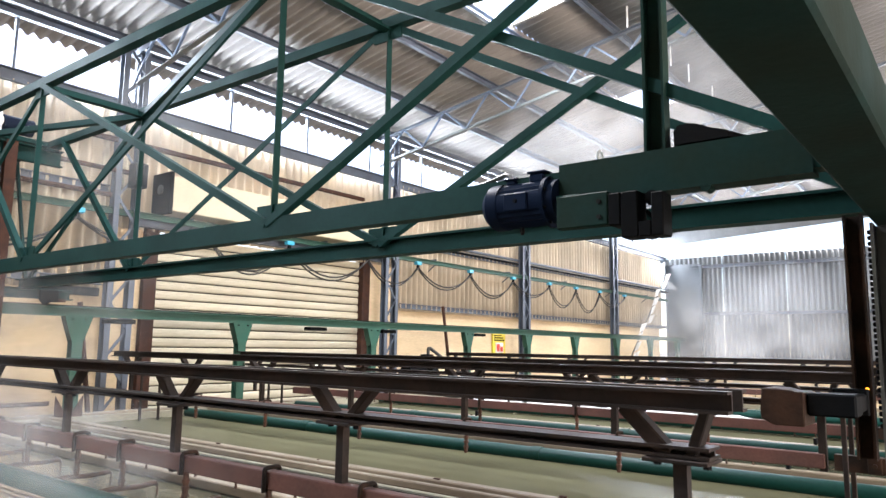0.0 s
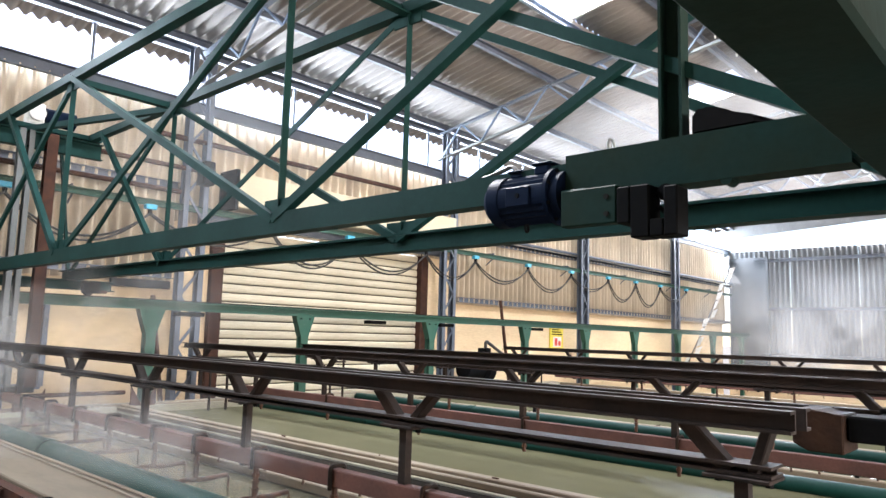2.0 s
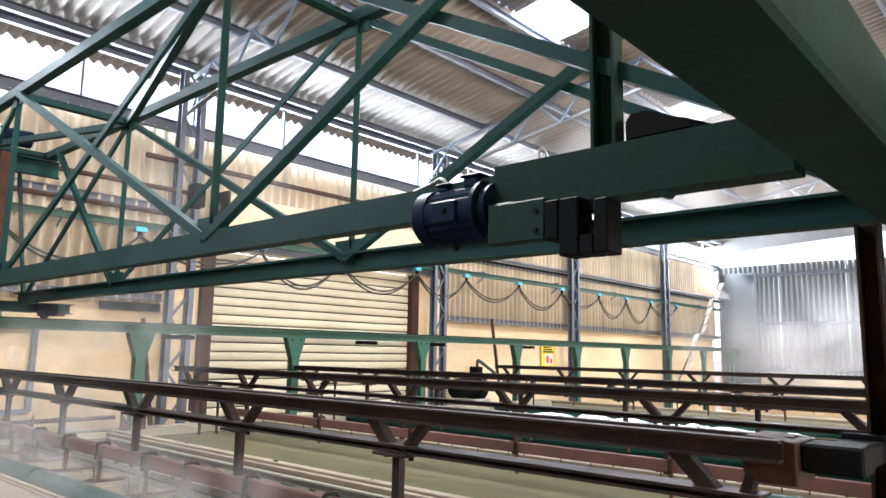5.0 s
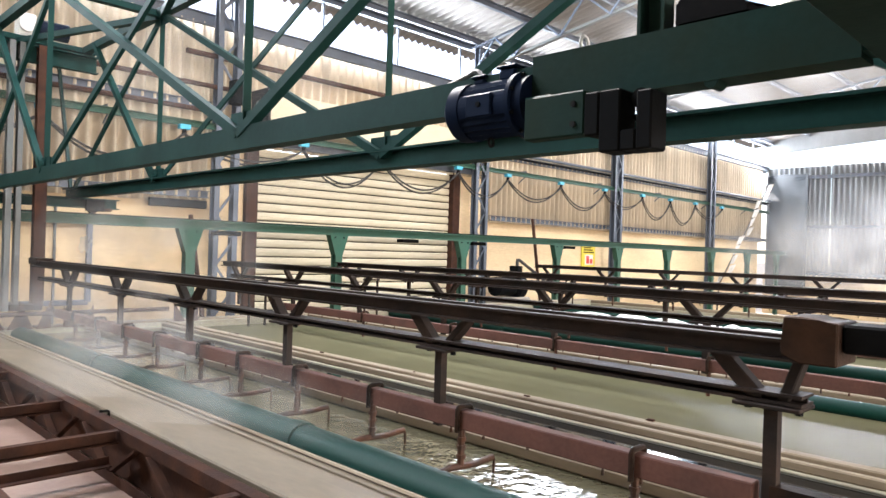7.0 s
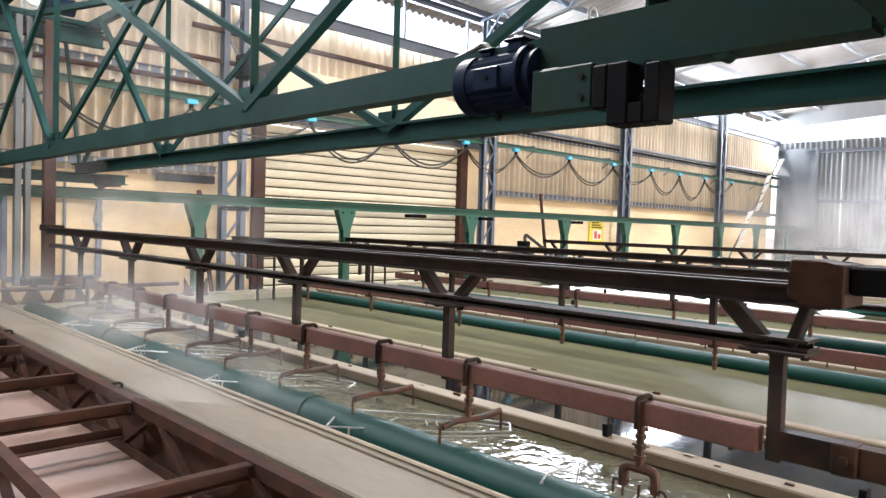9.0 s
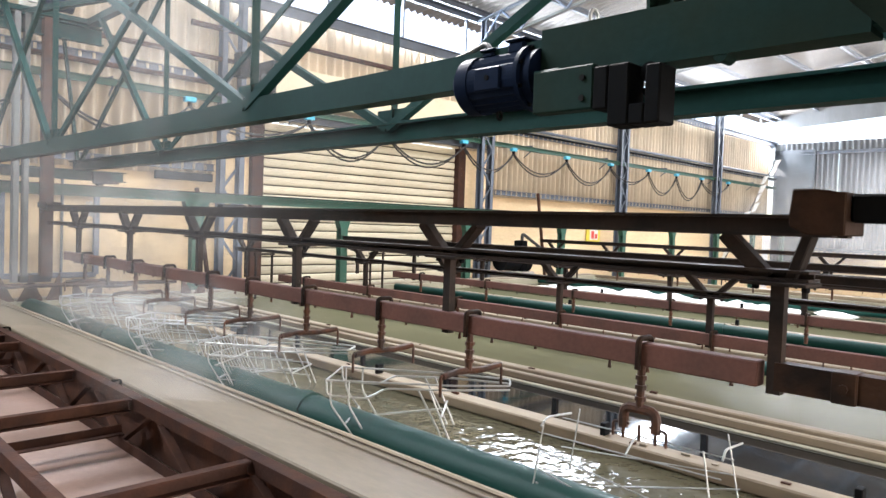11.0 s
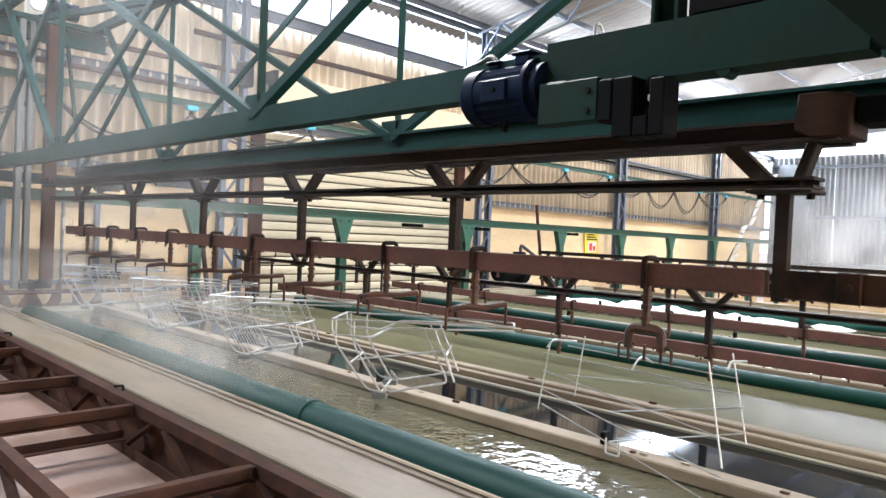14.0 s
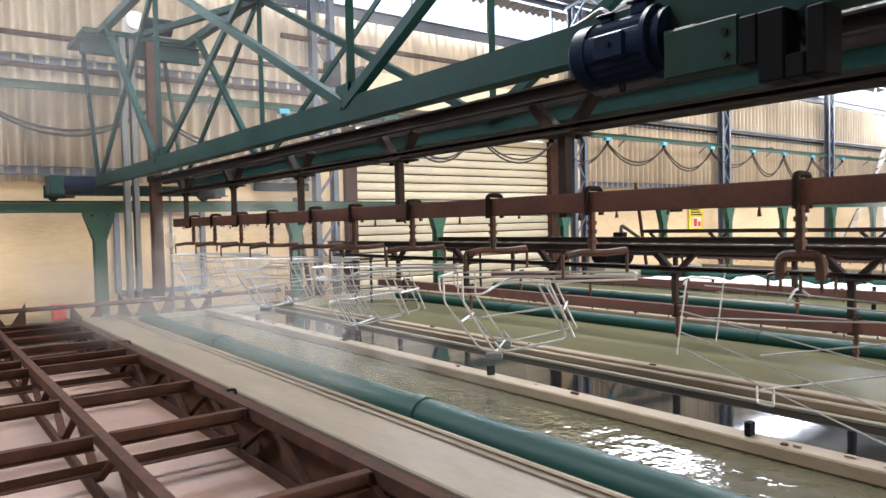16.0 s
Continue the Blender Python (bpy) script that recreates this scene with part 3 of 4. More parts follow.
for x, z, r in ((1.855, 0.79, 0.08), (4.66, 0.81, 0.05), (6.2, 0.81, 0.05), (7.75, 0.81, 0.05), (9.3, 0.81, 0.05)):
    p = thing("tank_pipe", "green plastic pipe lying along the tank rim", "pipe", "tank pipes")
    bm = bmesh.new()
    tube(bm, [(x, TY0 + 0.07, z), (x, TY1 - 0.07, z)], r, 16)
    part("tube", bm, M_pipe, p, smooth=True)
    y = 0.2
    while y < 7:
        bm = bmesh.new()
        tube(bm, [(x, y, z), (x, y + 0.08, z)], r * 1.12, 16)
        part("socket", bm, M_pipe, p, smooth=True)
        y += 2.45
    for y in (0.4, 2.6, 4.8, 6.8):
        bm = bmesh.new()
        box(bm, x - 0.03, x + 0.03, y - 0.02, y + 0.02, 0.6, z - r * 0.8)
        part("saddle", bm, M_tank, p)

# small fittings along the rims
for x, ys in ((2.45, (0.6, 1.5, 2.9, 4.4, 5.9)), (4.96, (1.1, 2.3, 3.9, 5.1)), (6.34, (1.2, 2.6, 4.4)), (7.9, (1.5, 3.2, 5.0))):
    for y in ys:
        bm = bmesh.new()
        box(bm, x - 0.02, x + 0.02, y - 0.012, y + 0.012, 0.85, 0.90, 0.003)
        one("rim_bracket", bm, M_dark, "small dark bracket standing on a tank rim", "bracket", "rim brackets")

# ---- brown steel rack frame beside the tanks, over a pinkish tray ----
bm = bmesh.new()
box(bm, -0.9, 1.22, 0.9, 7.1, 0.0, 0.615, 0.01)
plinth = thing("plinth", "low pinkish wet plinth of slabs under the brown rack", "plinth")
part("base", bm, M_concrete, plinth)
for x0, x1 in ((-0.9, 0.14), (0.148, 1.22)):
    for k in range(5):
        bm = bmesh.new()
        box(bm, x0, x1, 0.9 + 1.24 * k, 2.132 + 1.24 * k, 0.616, 0.635 + 0.002 * ((k * 3 + (x0 > 0)) % 3), 0.006)
        part("slab", bm, M_pink, plinth)
rack = thing("carrier_rack", "red-brown steel lattice rack frame beside the tank", "rack")
RX0, RX1 = 0.64, 1.265
for x in (RX1 - 0.03, RX0):
    bm = bmesh.new()
    section(bm, (x, 0.95, 0.845), (x, 7.1, 0.845), c_prof(0.05 if x > 1 else 0.038, 0.05, 0.007))
    part("top_rail", bm, M_rust, rack)
    bm = bmesh.new()
    section(bm, (x - 0.02, 0.95, 0.660), (x - 0.02, 7.1, 0.660), l_prof(0.045, 0.045, 0.006))
    part("bottom_rail", bm, M_rust, rack)
bm = bmesh.new()
box(bm, RX1 - 0.012, RX1 - 0.004, 0.95, 7.1, 0.64, 0.818)
part("side_plate", bm, M_rust, rack)
y = 0.66
while y < 6.6:
    for x in (RX1 - 0.055, RX0):
        for ya, yb in ((y + 0.33, y + 0.05), (y + 0.37, y + 0.65)):
            if min(ya, yb) < 0.95:
                continue
            bm = bmesh.new()
            bar(bm, (x, yb, 0.82), (x, ya, 0.665), 0.012, 0.034, (1, 0, 0))
            part("diagonal", bm, M_rust, rack)
    y += 0.72
for y, x0 in ((1.36, -0.8), (2.06, 0.0), (3.07, -0.8), (3.80, -0.8), (4.79, -0.8), (5.10, -0.8), (5.62, -0.8), (6.15, -0.8), (6.62, -0.8), (6.95, -0.8)):
    for xa, xb in ((x0, RX0 - 0.028), (RX0 + 0.028, RX1 - 0.06)):
        bm = bmesh.new()
        section(bm, (xa, y, 0.838), (xb, y, 0.838), c_prof(0.036, 0.055, 0.006))
        part("crossbar", bm, M_rust, rack)
for y in (1.42, 3.14, 4.45, 4.95, 6.0, 6.4):
    bm = bmesh.new()
    section(bm, (-0.8, y, 0.715), (RX1 - 0.06, y, 0.715), l_prof(0.04, 0.04, 0.006))
    part("crossbar", bm, M_rust, rack)
for y in (3.35, 5.27):
    bm = bmesh.new()
    tube(bm, bend([(RX1 + 0.005, y, 0.83), (RX1 + 0.005, y, 0.888), (RX1 - 0.035, y, 0.888)], 0.012), 0.006, 6)
    part("hook", bm, M_dark, rack)
for x, y, turn, n in ((1.0, 2.42, 22, 0.26), (0.2, 3.4, 70, 0.3)):
    bm = bmesh.new()
    tube(bm, [(-n / 2, 0, 0), (0.02, 0.006, 0.001), (n / 2, 0, 0)], 0.006, 6)
    rod = one("steel_offcut", bm, M_dark, "thin dark steel rod lying on the plinth", "rod", "loose rods")
    rod.matrix_basis = pose(x, y, 0.642, 0, 0, turn)

# ---- carriers: V-braced beam, hangers, red bar with hook rods ----
V_Y = [0.705, 1.95, 3.03, 4.10, 5.19, 6.28]
ROD_Y = [1.09, 1.81, 2.33, 2.90, 3.44, 3.90, 4.50, 5.02, 5.55, 6.05]


def carrier(label, rods, v_y=V_Y, y_end=7.1, hooks=True):
    c = thing("plating_carrier", label, "carrier", "plating carriers")
    for dx in (-0.062, 0.062):
        bm = bmesh.new()
        section(bm, (dx, 0.56, 1.437), (dx, y_end, 1.437), c_prof(0.04, 0.056, 0.008) if dx > 0 else [(-a, b) for a, b in c_prof(0.04, 0.056, 0.008)])
        part("top_beam", bm, M_carrier, c)
    bm = bmesh.new()
    section(bm, (0, 0.62, 1.306), (0, y_end - 0.1, 1.306), i_prof(0.09, 0.03, 0.008))
    part("lower_beam", bm, M_carrier, c)
    for y in v_y:
        for s in (-1, 1):
            bm = bmesh.new()
            bar(bm, (0, y + s * (0.07 if s < 0 and y < 1 else 0.15), 1.412), (0, y + s * 0.03, 1.292), 0.05, 0.042 if s > 0 else 0.028, (0, s, 0.5))
            part("v_brace", bm, M_carrier, c)
        bm = bmesh.new()
        box(bm, -0.06, 0.06, y - 0.085, y + 0.085, 1.278, 1.289, 0.002)
        part("flange_plate", bm, M_carrier, c)
        for dy in (-0.065, 0.065):
            bm = bmesh.new()
            disc(bm, (0.0, y + dy, 1.272), (0, 0, 1), 0.011, 0.016, 6)
            part("bolt", bm, M_dark, c)
        bm = bmesh.new()
        section(bm, (0, y, 1.278), (0, y, 0.985), c_prof(0.032, 0.036, 0.006), (0, 1, 0))
        part("hanger", bm, M_carrier, c)
    bm = bmesh.new()
    box(bm, -0.035, -0.012 + 0.03, 0.74, 6.55, 1.0, 1.07, 0.004)
    part("red_bar", bm, M_red, c, "red-oxide painted flat bar with drips")
    for k in range(26):
        y = 0.82 + 0.22 * k + 0.05 * math.sin(k * 2.3)
        bm = bmesh.new()
        disc(bm, (-0.008, y, 0.994 - 0.004 * (k % 3)), (0, 0, 1), 0.007, 0.016 + 0.006 * (k % 3), 6, 0.003)
        part("drip", bm, M_copper, c)
    bm = bmesh.new()
    section(bm, (0, 0.36, 1.035), (0, 0.70, 1.035), c_prof(0.05, 0.075, 0.008))
    part("end_channel", bm, M_arm, c, "black-brown channel stub at the bar's end")
    bm = bmesh.new()
    box(bm, -0.035, 0.035, 0.50, 0.56, 0.995, 1.075, 0.004)
    disc(bm, (-0.04, 0.53, 1.035), (1, 0, 0), 0.012, 0.014, 8)
    part("end_clamp", bm, M_arm, c)
    for k, y in enumerate(rods):
        bm = bmesh.new()
        tube(bm, bend([(-0.046, y, 0.99), (-0.046, y, 1.083), (0.03, y, 1.083), (0.03, y, 0.99)], 0.018), 0.0095, 8)
        part("rod_clamp", bm, M_arm, c, smooth=True)
    for k, y in enumerate(rods):
        bm = bmesh.new()
        tube(bm, [(-0.02, y, 1.0), (-0.02, y, 0.935), (-0.022, y, 0.86)], 0.013, 8)
        for z in (0.97, 0.94, 0.905):
            tube(bm, [(-0.02, y, z), (-0.02, y, z - 0.014)], 0.018, 8)
        part("hook_rod", bm, M_copper, c, smooth=True)
        if not hooks:
            continue
        if k == 0:
            bm = bmesh.new()
            tube(bm, bend([(-0.02, y - 0.055, 0.80), (-0.02, y - 0.055, 0.865), (-0.02, y + 0.055, 0.865), (-0.02, y + 0.055, 0.80)], 0.03), 0.016, 8)
            part("fork_hook", bm, M_copper, c, "rust-orange forked hook", smooth=True)
            for dy in (-0.09, -0.055, 0.0, 0.055, 0.09):
                bm = bmesh.new()
                tube(bm, bend([(-0.02, y + dy * 0.6, 0.815), (-0.02, y + dy, 0.81), (-0.02, y + dy, 0.765)], 0.01), 0.005, 6)
                part("finger", bm, M_copper, c)
        else:
            bm = bmesh.new()
            tube(bm, [(-0.16, y, 0.852), (-0.08, y + 0.004, 0.862), (0.05, y - 0.004, 0.856), (0.16, y, 0.862)], 0.013, 8)
            part("cross_arm", bm, M_copper, c, smooth=True)
            for dx in (-0.16, 0.16):
                bm = bmesh.new()
                tube(bm, bend([(dx * 0.9, y, 0.857), (dx * 1.06, y, 0.857), (dx * 1.06, y, 0.78)], 0.015), 0.006, 6)
                part("wire_hook", bm, M_copper, c, smooth=True)
    return c


lifted_carrier = carrier("dark stained V-braced carrier being lifted from the tank", ROD_Y)
lifted_carrier.location = (2.0, 0, 0)
rest = carrier("dark stained V-braced carrier resting over a tank", ROD_Y[1::2], [0.75 + 1.09 * k for k in range(7)], 7.6, False)
rest.location = (4.10, 0, 0)
for x in (5.7, 10.0):
    copy_thing(rest, pose(x, 0, 0))
# saddles that hold the resting carriers
for x in (4.10, 5.7, 10.0):
    for y in (0.64, 6.9):
        s = thing("carrier_saddle", "dark steel saddle holding a resting carrier", "saddle", "carrier saddles")
        for dx in (-0.10, 0.10):
            bm = bmesh.new()
            bar(bm, (x + dx, y, 0.3), (x + dx, y, 1.29), 0.022)
            part("upright", bm, M_carrier, s)
        bm = bmesh.new()
        box(bm, x - 0.12, x + 0.12, y - 0.02, y + 0.02, 1.255, 1.277)
        part("seat_bar", bm, M_carrier, s)


# ---- wire trolley frames and shelf frame hung on the lifted carrier ----
def wire(bm, pts, r=0.0047, b=0.025):
    tube(bm, bend(pts, b), r, 6)


def trolley_frame(m, basket=True):
    """A shopping-trolley frame of bent wire; its long axis is local x, its rim lies at z = 0."""
    t = thing("trolley_frame", "bright galvanised wire trolley frame hanging from hooks", "trolley frame", "trolley frames")
    bm = bmesh.new()
    wire(bm, [(-0.38, -0.2, 0.0), (0.16, -0.17, 0.0), (0.42, -0.09, 0.0), (0.42, 0.09, 0.0), (0.16, 0.17, 0.0), (-0.38, 0.2, 0.0)])
    wire(bm, [(-0.38, -0.2, 0.0), (-0.38, 0.2, 0.0)])
    part("rim", bm, M_wire, t, smooth=True)
    bm = bmesh.new()
    for s in (-1, 1):
        wire(bm, [(-0.38, s * 0.2, 0.0), (-0.375, s * 0.2, -0.065), (-0.20, s * 0.19, -0.07), (-0.12, s * 0.18, -0.025), (0.15, s * 0.17, -0.02), (0.42, s * 0.085, -0.018)])
    part("lower_rail", bm, M_wire, t, smooth=True)
    for s in (-1, 1):
        bm = bmesh.new()
        wire(bm, [(-0.36, s * 0.2, 0.0), (-0.36, s * 0.2, -0.10), (-0.21, s * 0.2, -0.29), (-0.12, s * 0.2, -0.30), (-0.16, s * 0.19, -0.25), (-0.12, s * 0.18, -0.30), (0.14, s * 0.17, -0.245), (0.12, s * 0.17, -0.20), (0.02, s * 0.17, -0.02)])
        part("leg_loop", bm, M_wire, t, smooth=True)
        bm = bmesh.new()
        wire(bm, [(-0.28, s * 0.2, 0.0), (-0.28, s * 0.2, -0.1), (-0.15, s * 0.2, -0.30)])
        part("strut", bm, M_wire, t, smooth=True)
        bm = bmesh.new()
        wire(bm, [(0.07, s * 0.17, -0.02), (0.17, s * 0.17, -0.24)])
        part("strut", bm, M_wire, t, smooth=True)
        bm = bmesh.new()
        box(bm, -0.19, -0.12, s * 0.2 - 0.02, s * 0.2 + 0.02, -0.325, -0.302, 0.004)
        part("caster_plate", bm, M_grey_mast, t)
    bm = bmesh.new()
    for x, z in ((-0.29, -0.18), (0.13, -0.13), (-0.15, -0.30)):
        wire(bm, [(x, -0.19, z), (x, 0.19, z)])
    wire(bm, [(-0.29, 0, -0.19), (0.12, 0, -0.13)])
    part("crosswire", bm, M_wire, t, smooth=True)
    if basket:
        rods = []
        for i in range(10):
            y = -0.19 + 0.38 * i / 9
            rods.append(([(-0.36, y, 0.0), (-0.24, y * 0.95, -0.2), (-0.19, y * 0.95, -0.28)], 0.0024))
        for i in range(5):
            x = -0.35 + 0.05 * i
            for s in (1,):
                rods.append(([(x, s * 0.195, 0), (x + 0.05, s * 0.19, -0.2)], 0.0022))
        for z in (-0.06, -0.12, -0.19):
            rods.append(([(-0.36 + 0.3 * abs(z), -0.195, z), (-0.36 + 0.3 * abs(z), 0.195, z)], 0.0033))
            for s in (-1, 1):
                rods.append(([(-0.36 + 0.3 * abs(z), s * 0.19, z), (0.13, s * 0.17, z)], 0.0033))
        for pts, r in rods:
            bm = bmesh.new()
            tube(bm, pts, r, 5)
            part("basket_wire", bm, M_wire, t)
    for o in t.children:
        if o.data.users == 1:
            o.data.transform(Matrix.Diagonal((0.92, 0.68, 0.95, 1)))
    t.matrix_basis = m
    return t


def shelf_frame(m):
    """A tall wire shelf frame with crossed braces."""
    t = thing("shelf_frame", "thin galvanised wire shelf frame with crossed braces", "shelf frame")
    for x, y, low in ((-0.29, -0.11, -0.20), (-0.25, 0.11, -0.19), (0.27, -0.12, -0.27), (0.30, 0.11, -0.25)):
        bm = bmesh.new()
        tube(bm, [(x, y, low), (x + (0.03 if x < 0 else -0.05), y * 0.95, 0.02)], 0.0026, 6)
        part("upright", bm, M_wire, t, smooth=True)
    for x in (-0.27, 0.27):
        bm = bmesh.new()
        wire(bm, [(x, -0.105, 0.0), (x, -0.06, 0.02), (x + 0.02, 0.105, 0.0)], 0.0035)
        part("end_hoop", bm, M_wire, t, smooth=True)
    for ya, za, yb, zb in ((-0.105, -0.02, -0.115, -0.05), (0.105, -0.02, 0.105, -0.055), (-0.105, -0.075, -0.115, -0.19), (-0.105, -0.135, -0.115, -0.30), (-0.108, -0.18, -0.12, -0.385), (0.105, -0.12, 0.105, -0.10)):
        bm = bmesh.new()
        tube(bm, [(-0.28, ya, za), (0.27, yb, zb)], 0.0024, 6)
        part("shelf_wire", bm, M_wire, t)
    bm = bmesh.new()
    wire(bm, [(0, -0.11, -0.04), (0, -0.03, -0.012), (0, 0.03, -0.012), (0.01, 0.105, -0.04)], 0.0035)
    part("hanging_wire", bm, M_wire, t, smooth=True)
    for za, zb in ((-0.22, -0.14), (-0.32, -0.22)):
        bm = bmesh.new()
        tube(bm, [(-0.12, 0.1, za), (0.29, 0.105, zb)], 0.0028, 6)
        part("brace", bm, M_wire, t)
    for x in (-0.13,):
        bm = bmesh.new()
        wire(bm, [(x, 0.1, -0.31), (x, 0.1, -0.36), (x + 0.045, 0.1, -0.365), (x + 0.045, 0.1, -0.31)], 0.004, 0.008)
        part("end_loop", bm, M_wire, t, smooth=True)
    t.matrix_basis = m
    return t


HUNG = [(shelf_frame, (1.98, 1.10, 0.785, 0, 0, -76)), (trolley_frame, (2.02, 2.14, 0.768, 0, 0, -50)), (trolley_frame, (2.0, 3.16, 0.768, 0, 0, -56)), (trolley_frame, (1.97, 4.12, 0.785, 0, 0, -54)), (trolley_frame, (1.98, 5.42, 0.785, 0, 0, -56))]
hung_things = []
for k, (make, p) in enumerate(HUNG):
    hung_things.append((make(pose(*p)) if make is shelf_frame else make(pose(*p), k > 1), p))


# ---- travelling crane ----
crane = thing("overhead_crane", "dark green lattice travelling crane with blue hoist motor", "crane")
ZB, ZT = 2.14, 3.48
for name, x in (("near", 1.6), ("far", 2.4)):
    bm = bmesh.new()
    section(bm, (x, -0.75, ZB - 0.02), (x, 7.75, ZB - 0.02), i_prof(0.09, 0.10, 0.012) if x > 2 else c_prof(0.07, 0.10, 0.012))
    part("bottom_chord", bm, M_green, crane)
    bm = bmesh.new()
    section(bm, (x, -0.75, ZT), (x, 8.15, ZT), l_prof(0.065, 0.065, 0.01))
    part("top_chord", bm, M_green, crane)
    for y in (2.80, 5.58):
        bm = bmesh.new()
        section(bm, (x, y, ZB + 0.03), (x, y, ZT), l_prof(0.038, 0.038, 0.007), (0, 1, 0))
        part("post", bm, M_green, crane)
    for (ya, za), (yb, zb) in (((2.80, ZB), (0.05, ZT)), ((2.80, ZT), (0.35, ZB)), ((2.80, ZB), (5.58, ZT)), ((2.80, ZT), (5.58, ZB)), ((5.58, ZB), (7.0, ZT)), ((5.58, ZT), (7.6, ZB))):
        bm = bmesh.new()
        o = 0.02 if za > zb else -0.02
        section(bm, (x + o, ya, za), (x + o, yb, zb), l_prof(0.042, 0.042, 0.007), (1, 0, 0))
        part("diagonal", bm, M_green, crane)
    bm = bmesh.new()
    section(bm, (x, 8.1, ZT), (x, 7.6, ZB), l_prof(0.04, 0.04, 0.007), (1, 0, 0))
    part("diagonal", bm, M_green, crane)
    for y, z, s in ((2.80, ZB + 0.05, 1), (2.80, ZT - 0.05, -1), (5.58, ZB + 0.05, 1), (5.58, ZT - 0.05, -1)):
        bm = bmesh.new()
        box(bm, x - 0.006, x + 0.006, y - 0.11, y + 0.11, z - 0.05, z + 0.05)
        part("gusset", bm, M_green, crane)
for y in (2.80, 5.58, 8.05):
    bm = bmesh.new()
    section(bm, (1.6, y, ZT - 0.01), (2.4, y, ZT - 0.01), l_prof(0.065, 0.065, 0.009))
    part("cross_member", bm, M_green, crane)
for (xa, ya), (xb, yb) in (((1.6, 2.8), (2.4, 5.58)), ((2.4, 5.58), (1.6, 8.0))):
    bm = bmesh.new()
    section(bm, (xa, ya, ZT - 0.03), (xb, yb, ZT - 0.03), l_prof(0.05, 0.05, 0.007))
    part("top_brace", bm, M_green, crane)
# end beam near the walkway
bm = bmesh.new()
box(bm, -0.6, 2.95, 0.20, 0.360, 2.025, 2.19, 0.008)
part("end_girder", bm, M_green_shade, crane, "broad dark green end girder with shade in its colour")
bm = bmesh.new()
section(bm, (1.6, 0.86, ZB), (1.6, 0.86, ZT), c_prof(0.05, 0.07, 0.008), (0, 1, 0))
part("end_post", bm, M_green_shade, crane)
for y in (0.70,):
    bm = bmesh.new()
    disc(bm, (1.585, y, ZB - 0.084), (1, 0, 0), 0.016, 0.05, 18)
    part("guide_roller", bm, M_green_shade, crane)
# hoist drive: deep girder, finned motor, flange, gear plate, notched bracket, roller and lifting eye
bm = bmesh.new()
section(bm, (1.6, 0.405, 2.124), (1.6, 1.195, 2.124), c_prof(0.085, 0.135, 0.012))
part("hoist_girder", bm, M_green_shade, crane, "deep dark green channel that carries the hoist motor")
MX, MZ = 1.585, 2.072
bm = bmesh.new()
body = []
for k in range(48):
    a = 2 * math.pi * k / 48
    flat = 0.082 if abs(math.sin(a)) < 0.42 else 0.078
    r = flat + (0.003 if k % 2 else -0.003) * (abs(math.sin(a)) > 0.42)
    body.append((r * math.cos(a), r * math.sin(a)))
section(bm, (MX, 1.245, MZ), (MX, 1.425, MZ), body)
motor = part("hoist_motor", bm, M_motor, crane, "dark blue finned electric motor")
bm = bmesh.new()
disc(bm, (MX, 1.445, MZ), (0, 1, 0), 0.085, 0.045, 28)
disc(bm, (MX, 1.480, MZ), (0, 1, 0), 0.085, 0.026, 28, 0.062)
part("fan_cover", bm, M_motor, motor, smooth=True)
bm = bmesh.new()
box(bm, MX - 0.089, MX - 0.078, 1.29, 1.385, MZ - 0.035, MZ + 0.03, 0.004)
part("rating_plate", bm, M_motor, motor)
bm = bmesh.new()
disc(bm, (MX - 0.09, 1.335, MZ), (1, 0, 0), 0.008, 0.006, 10)
part("bolt", bm, M_dark, motor)
for y, w, dz in ((1.39, 0.024, 0.022), (1.285, 0.032, 0.036)):
    bm = bmesh.new()
    box(bm, MX - 0.03, MX + 0.03, y - w, y + w, MZ + 0.07, MZ + 0.07 + dz, 0.008)
    box(bm, MX - 0.034, MX + 0.034, y - w - 0.005, y + w + 0.005, MZ + 0.07 + dz, MZ + 0.078 + dz, 0.003)
    part("terminal_box", bm, M_motor, motor)
bm = bmesh.new()
tube(bm, [(MX + 0.01 * math.cos(a), 1.36, MZ - 0.092 + 0.012 * math.sin(a)) for a in [2 * math.pi * i / 10 for i in range(10)]], 0.0045, 6, True)
part("eye_bolt", bm, M_dark, motor)
bm = bmesh.new()
disc(bm, (MX, 1.235, MZ), (0, 1, 0), 0.092, 0.014, 32)
disc(bm, (MX, 1.212, MZ), (0, 1, 0), 0.078, 0.03, 28)
part("flange", bm, M_motor, crane, smooth=True)
for k in range(8):
    a = math.pi / 8 + math.pi * k / 4
    bm = bmesh.new()
    disc(bm, (MX + 0.083 * math.cos(a), 1.226, MZ + 0.083 * math.sin(a)), (0, 1, 0), 0.006, 0.01, 6)
    part("flange_bolt", bm, M_dark, crane)
bm = bmesh.new()
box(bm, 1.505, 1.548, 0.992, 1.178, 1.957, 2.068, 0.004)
part("gear_plate", bm, M_green_shade, crane, "green gear plate")
bm = bmesh.new()
box(bm, 1.512, 1.556, 1.10, 1.182, 2.06, 2.072, 0.002)
part("plate_lip", bm, M_green, crane)
# holes drawn as black discs, their inner shade put into the colour
for z in (1.985, 2.035):
    bm = bmesh.new()
    disc(bm, (1.504, 1.022, z), (1, 0, 0), 0.008, 0.010, 10)
    part("bolt_hole", bm, M_blackhole, crane)
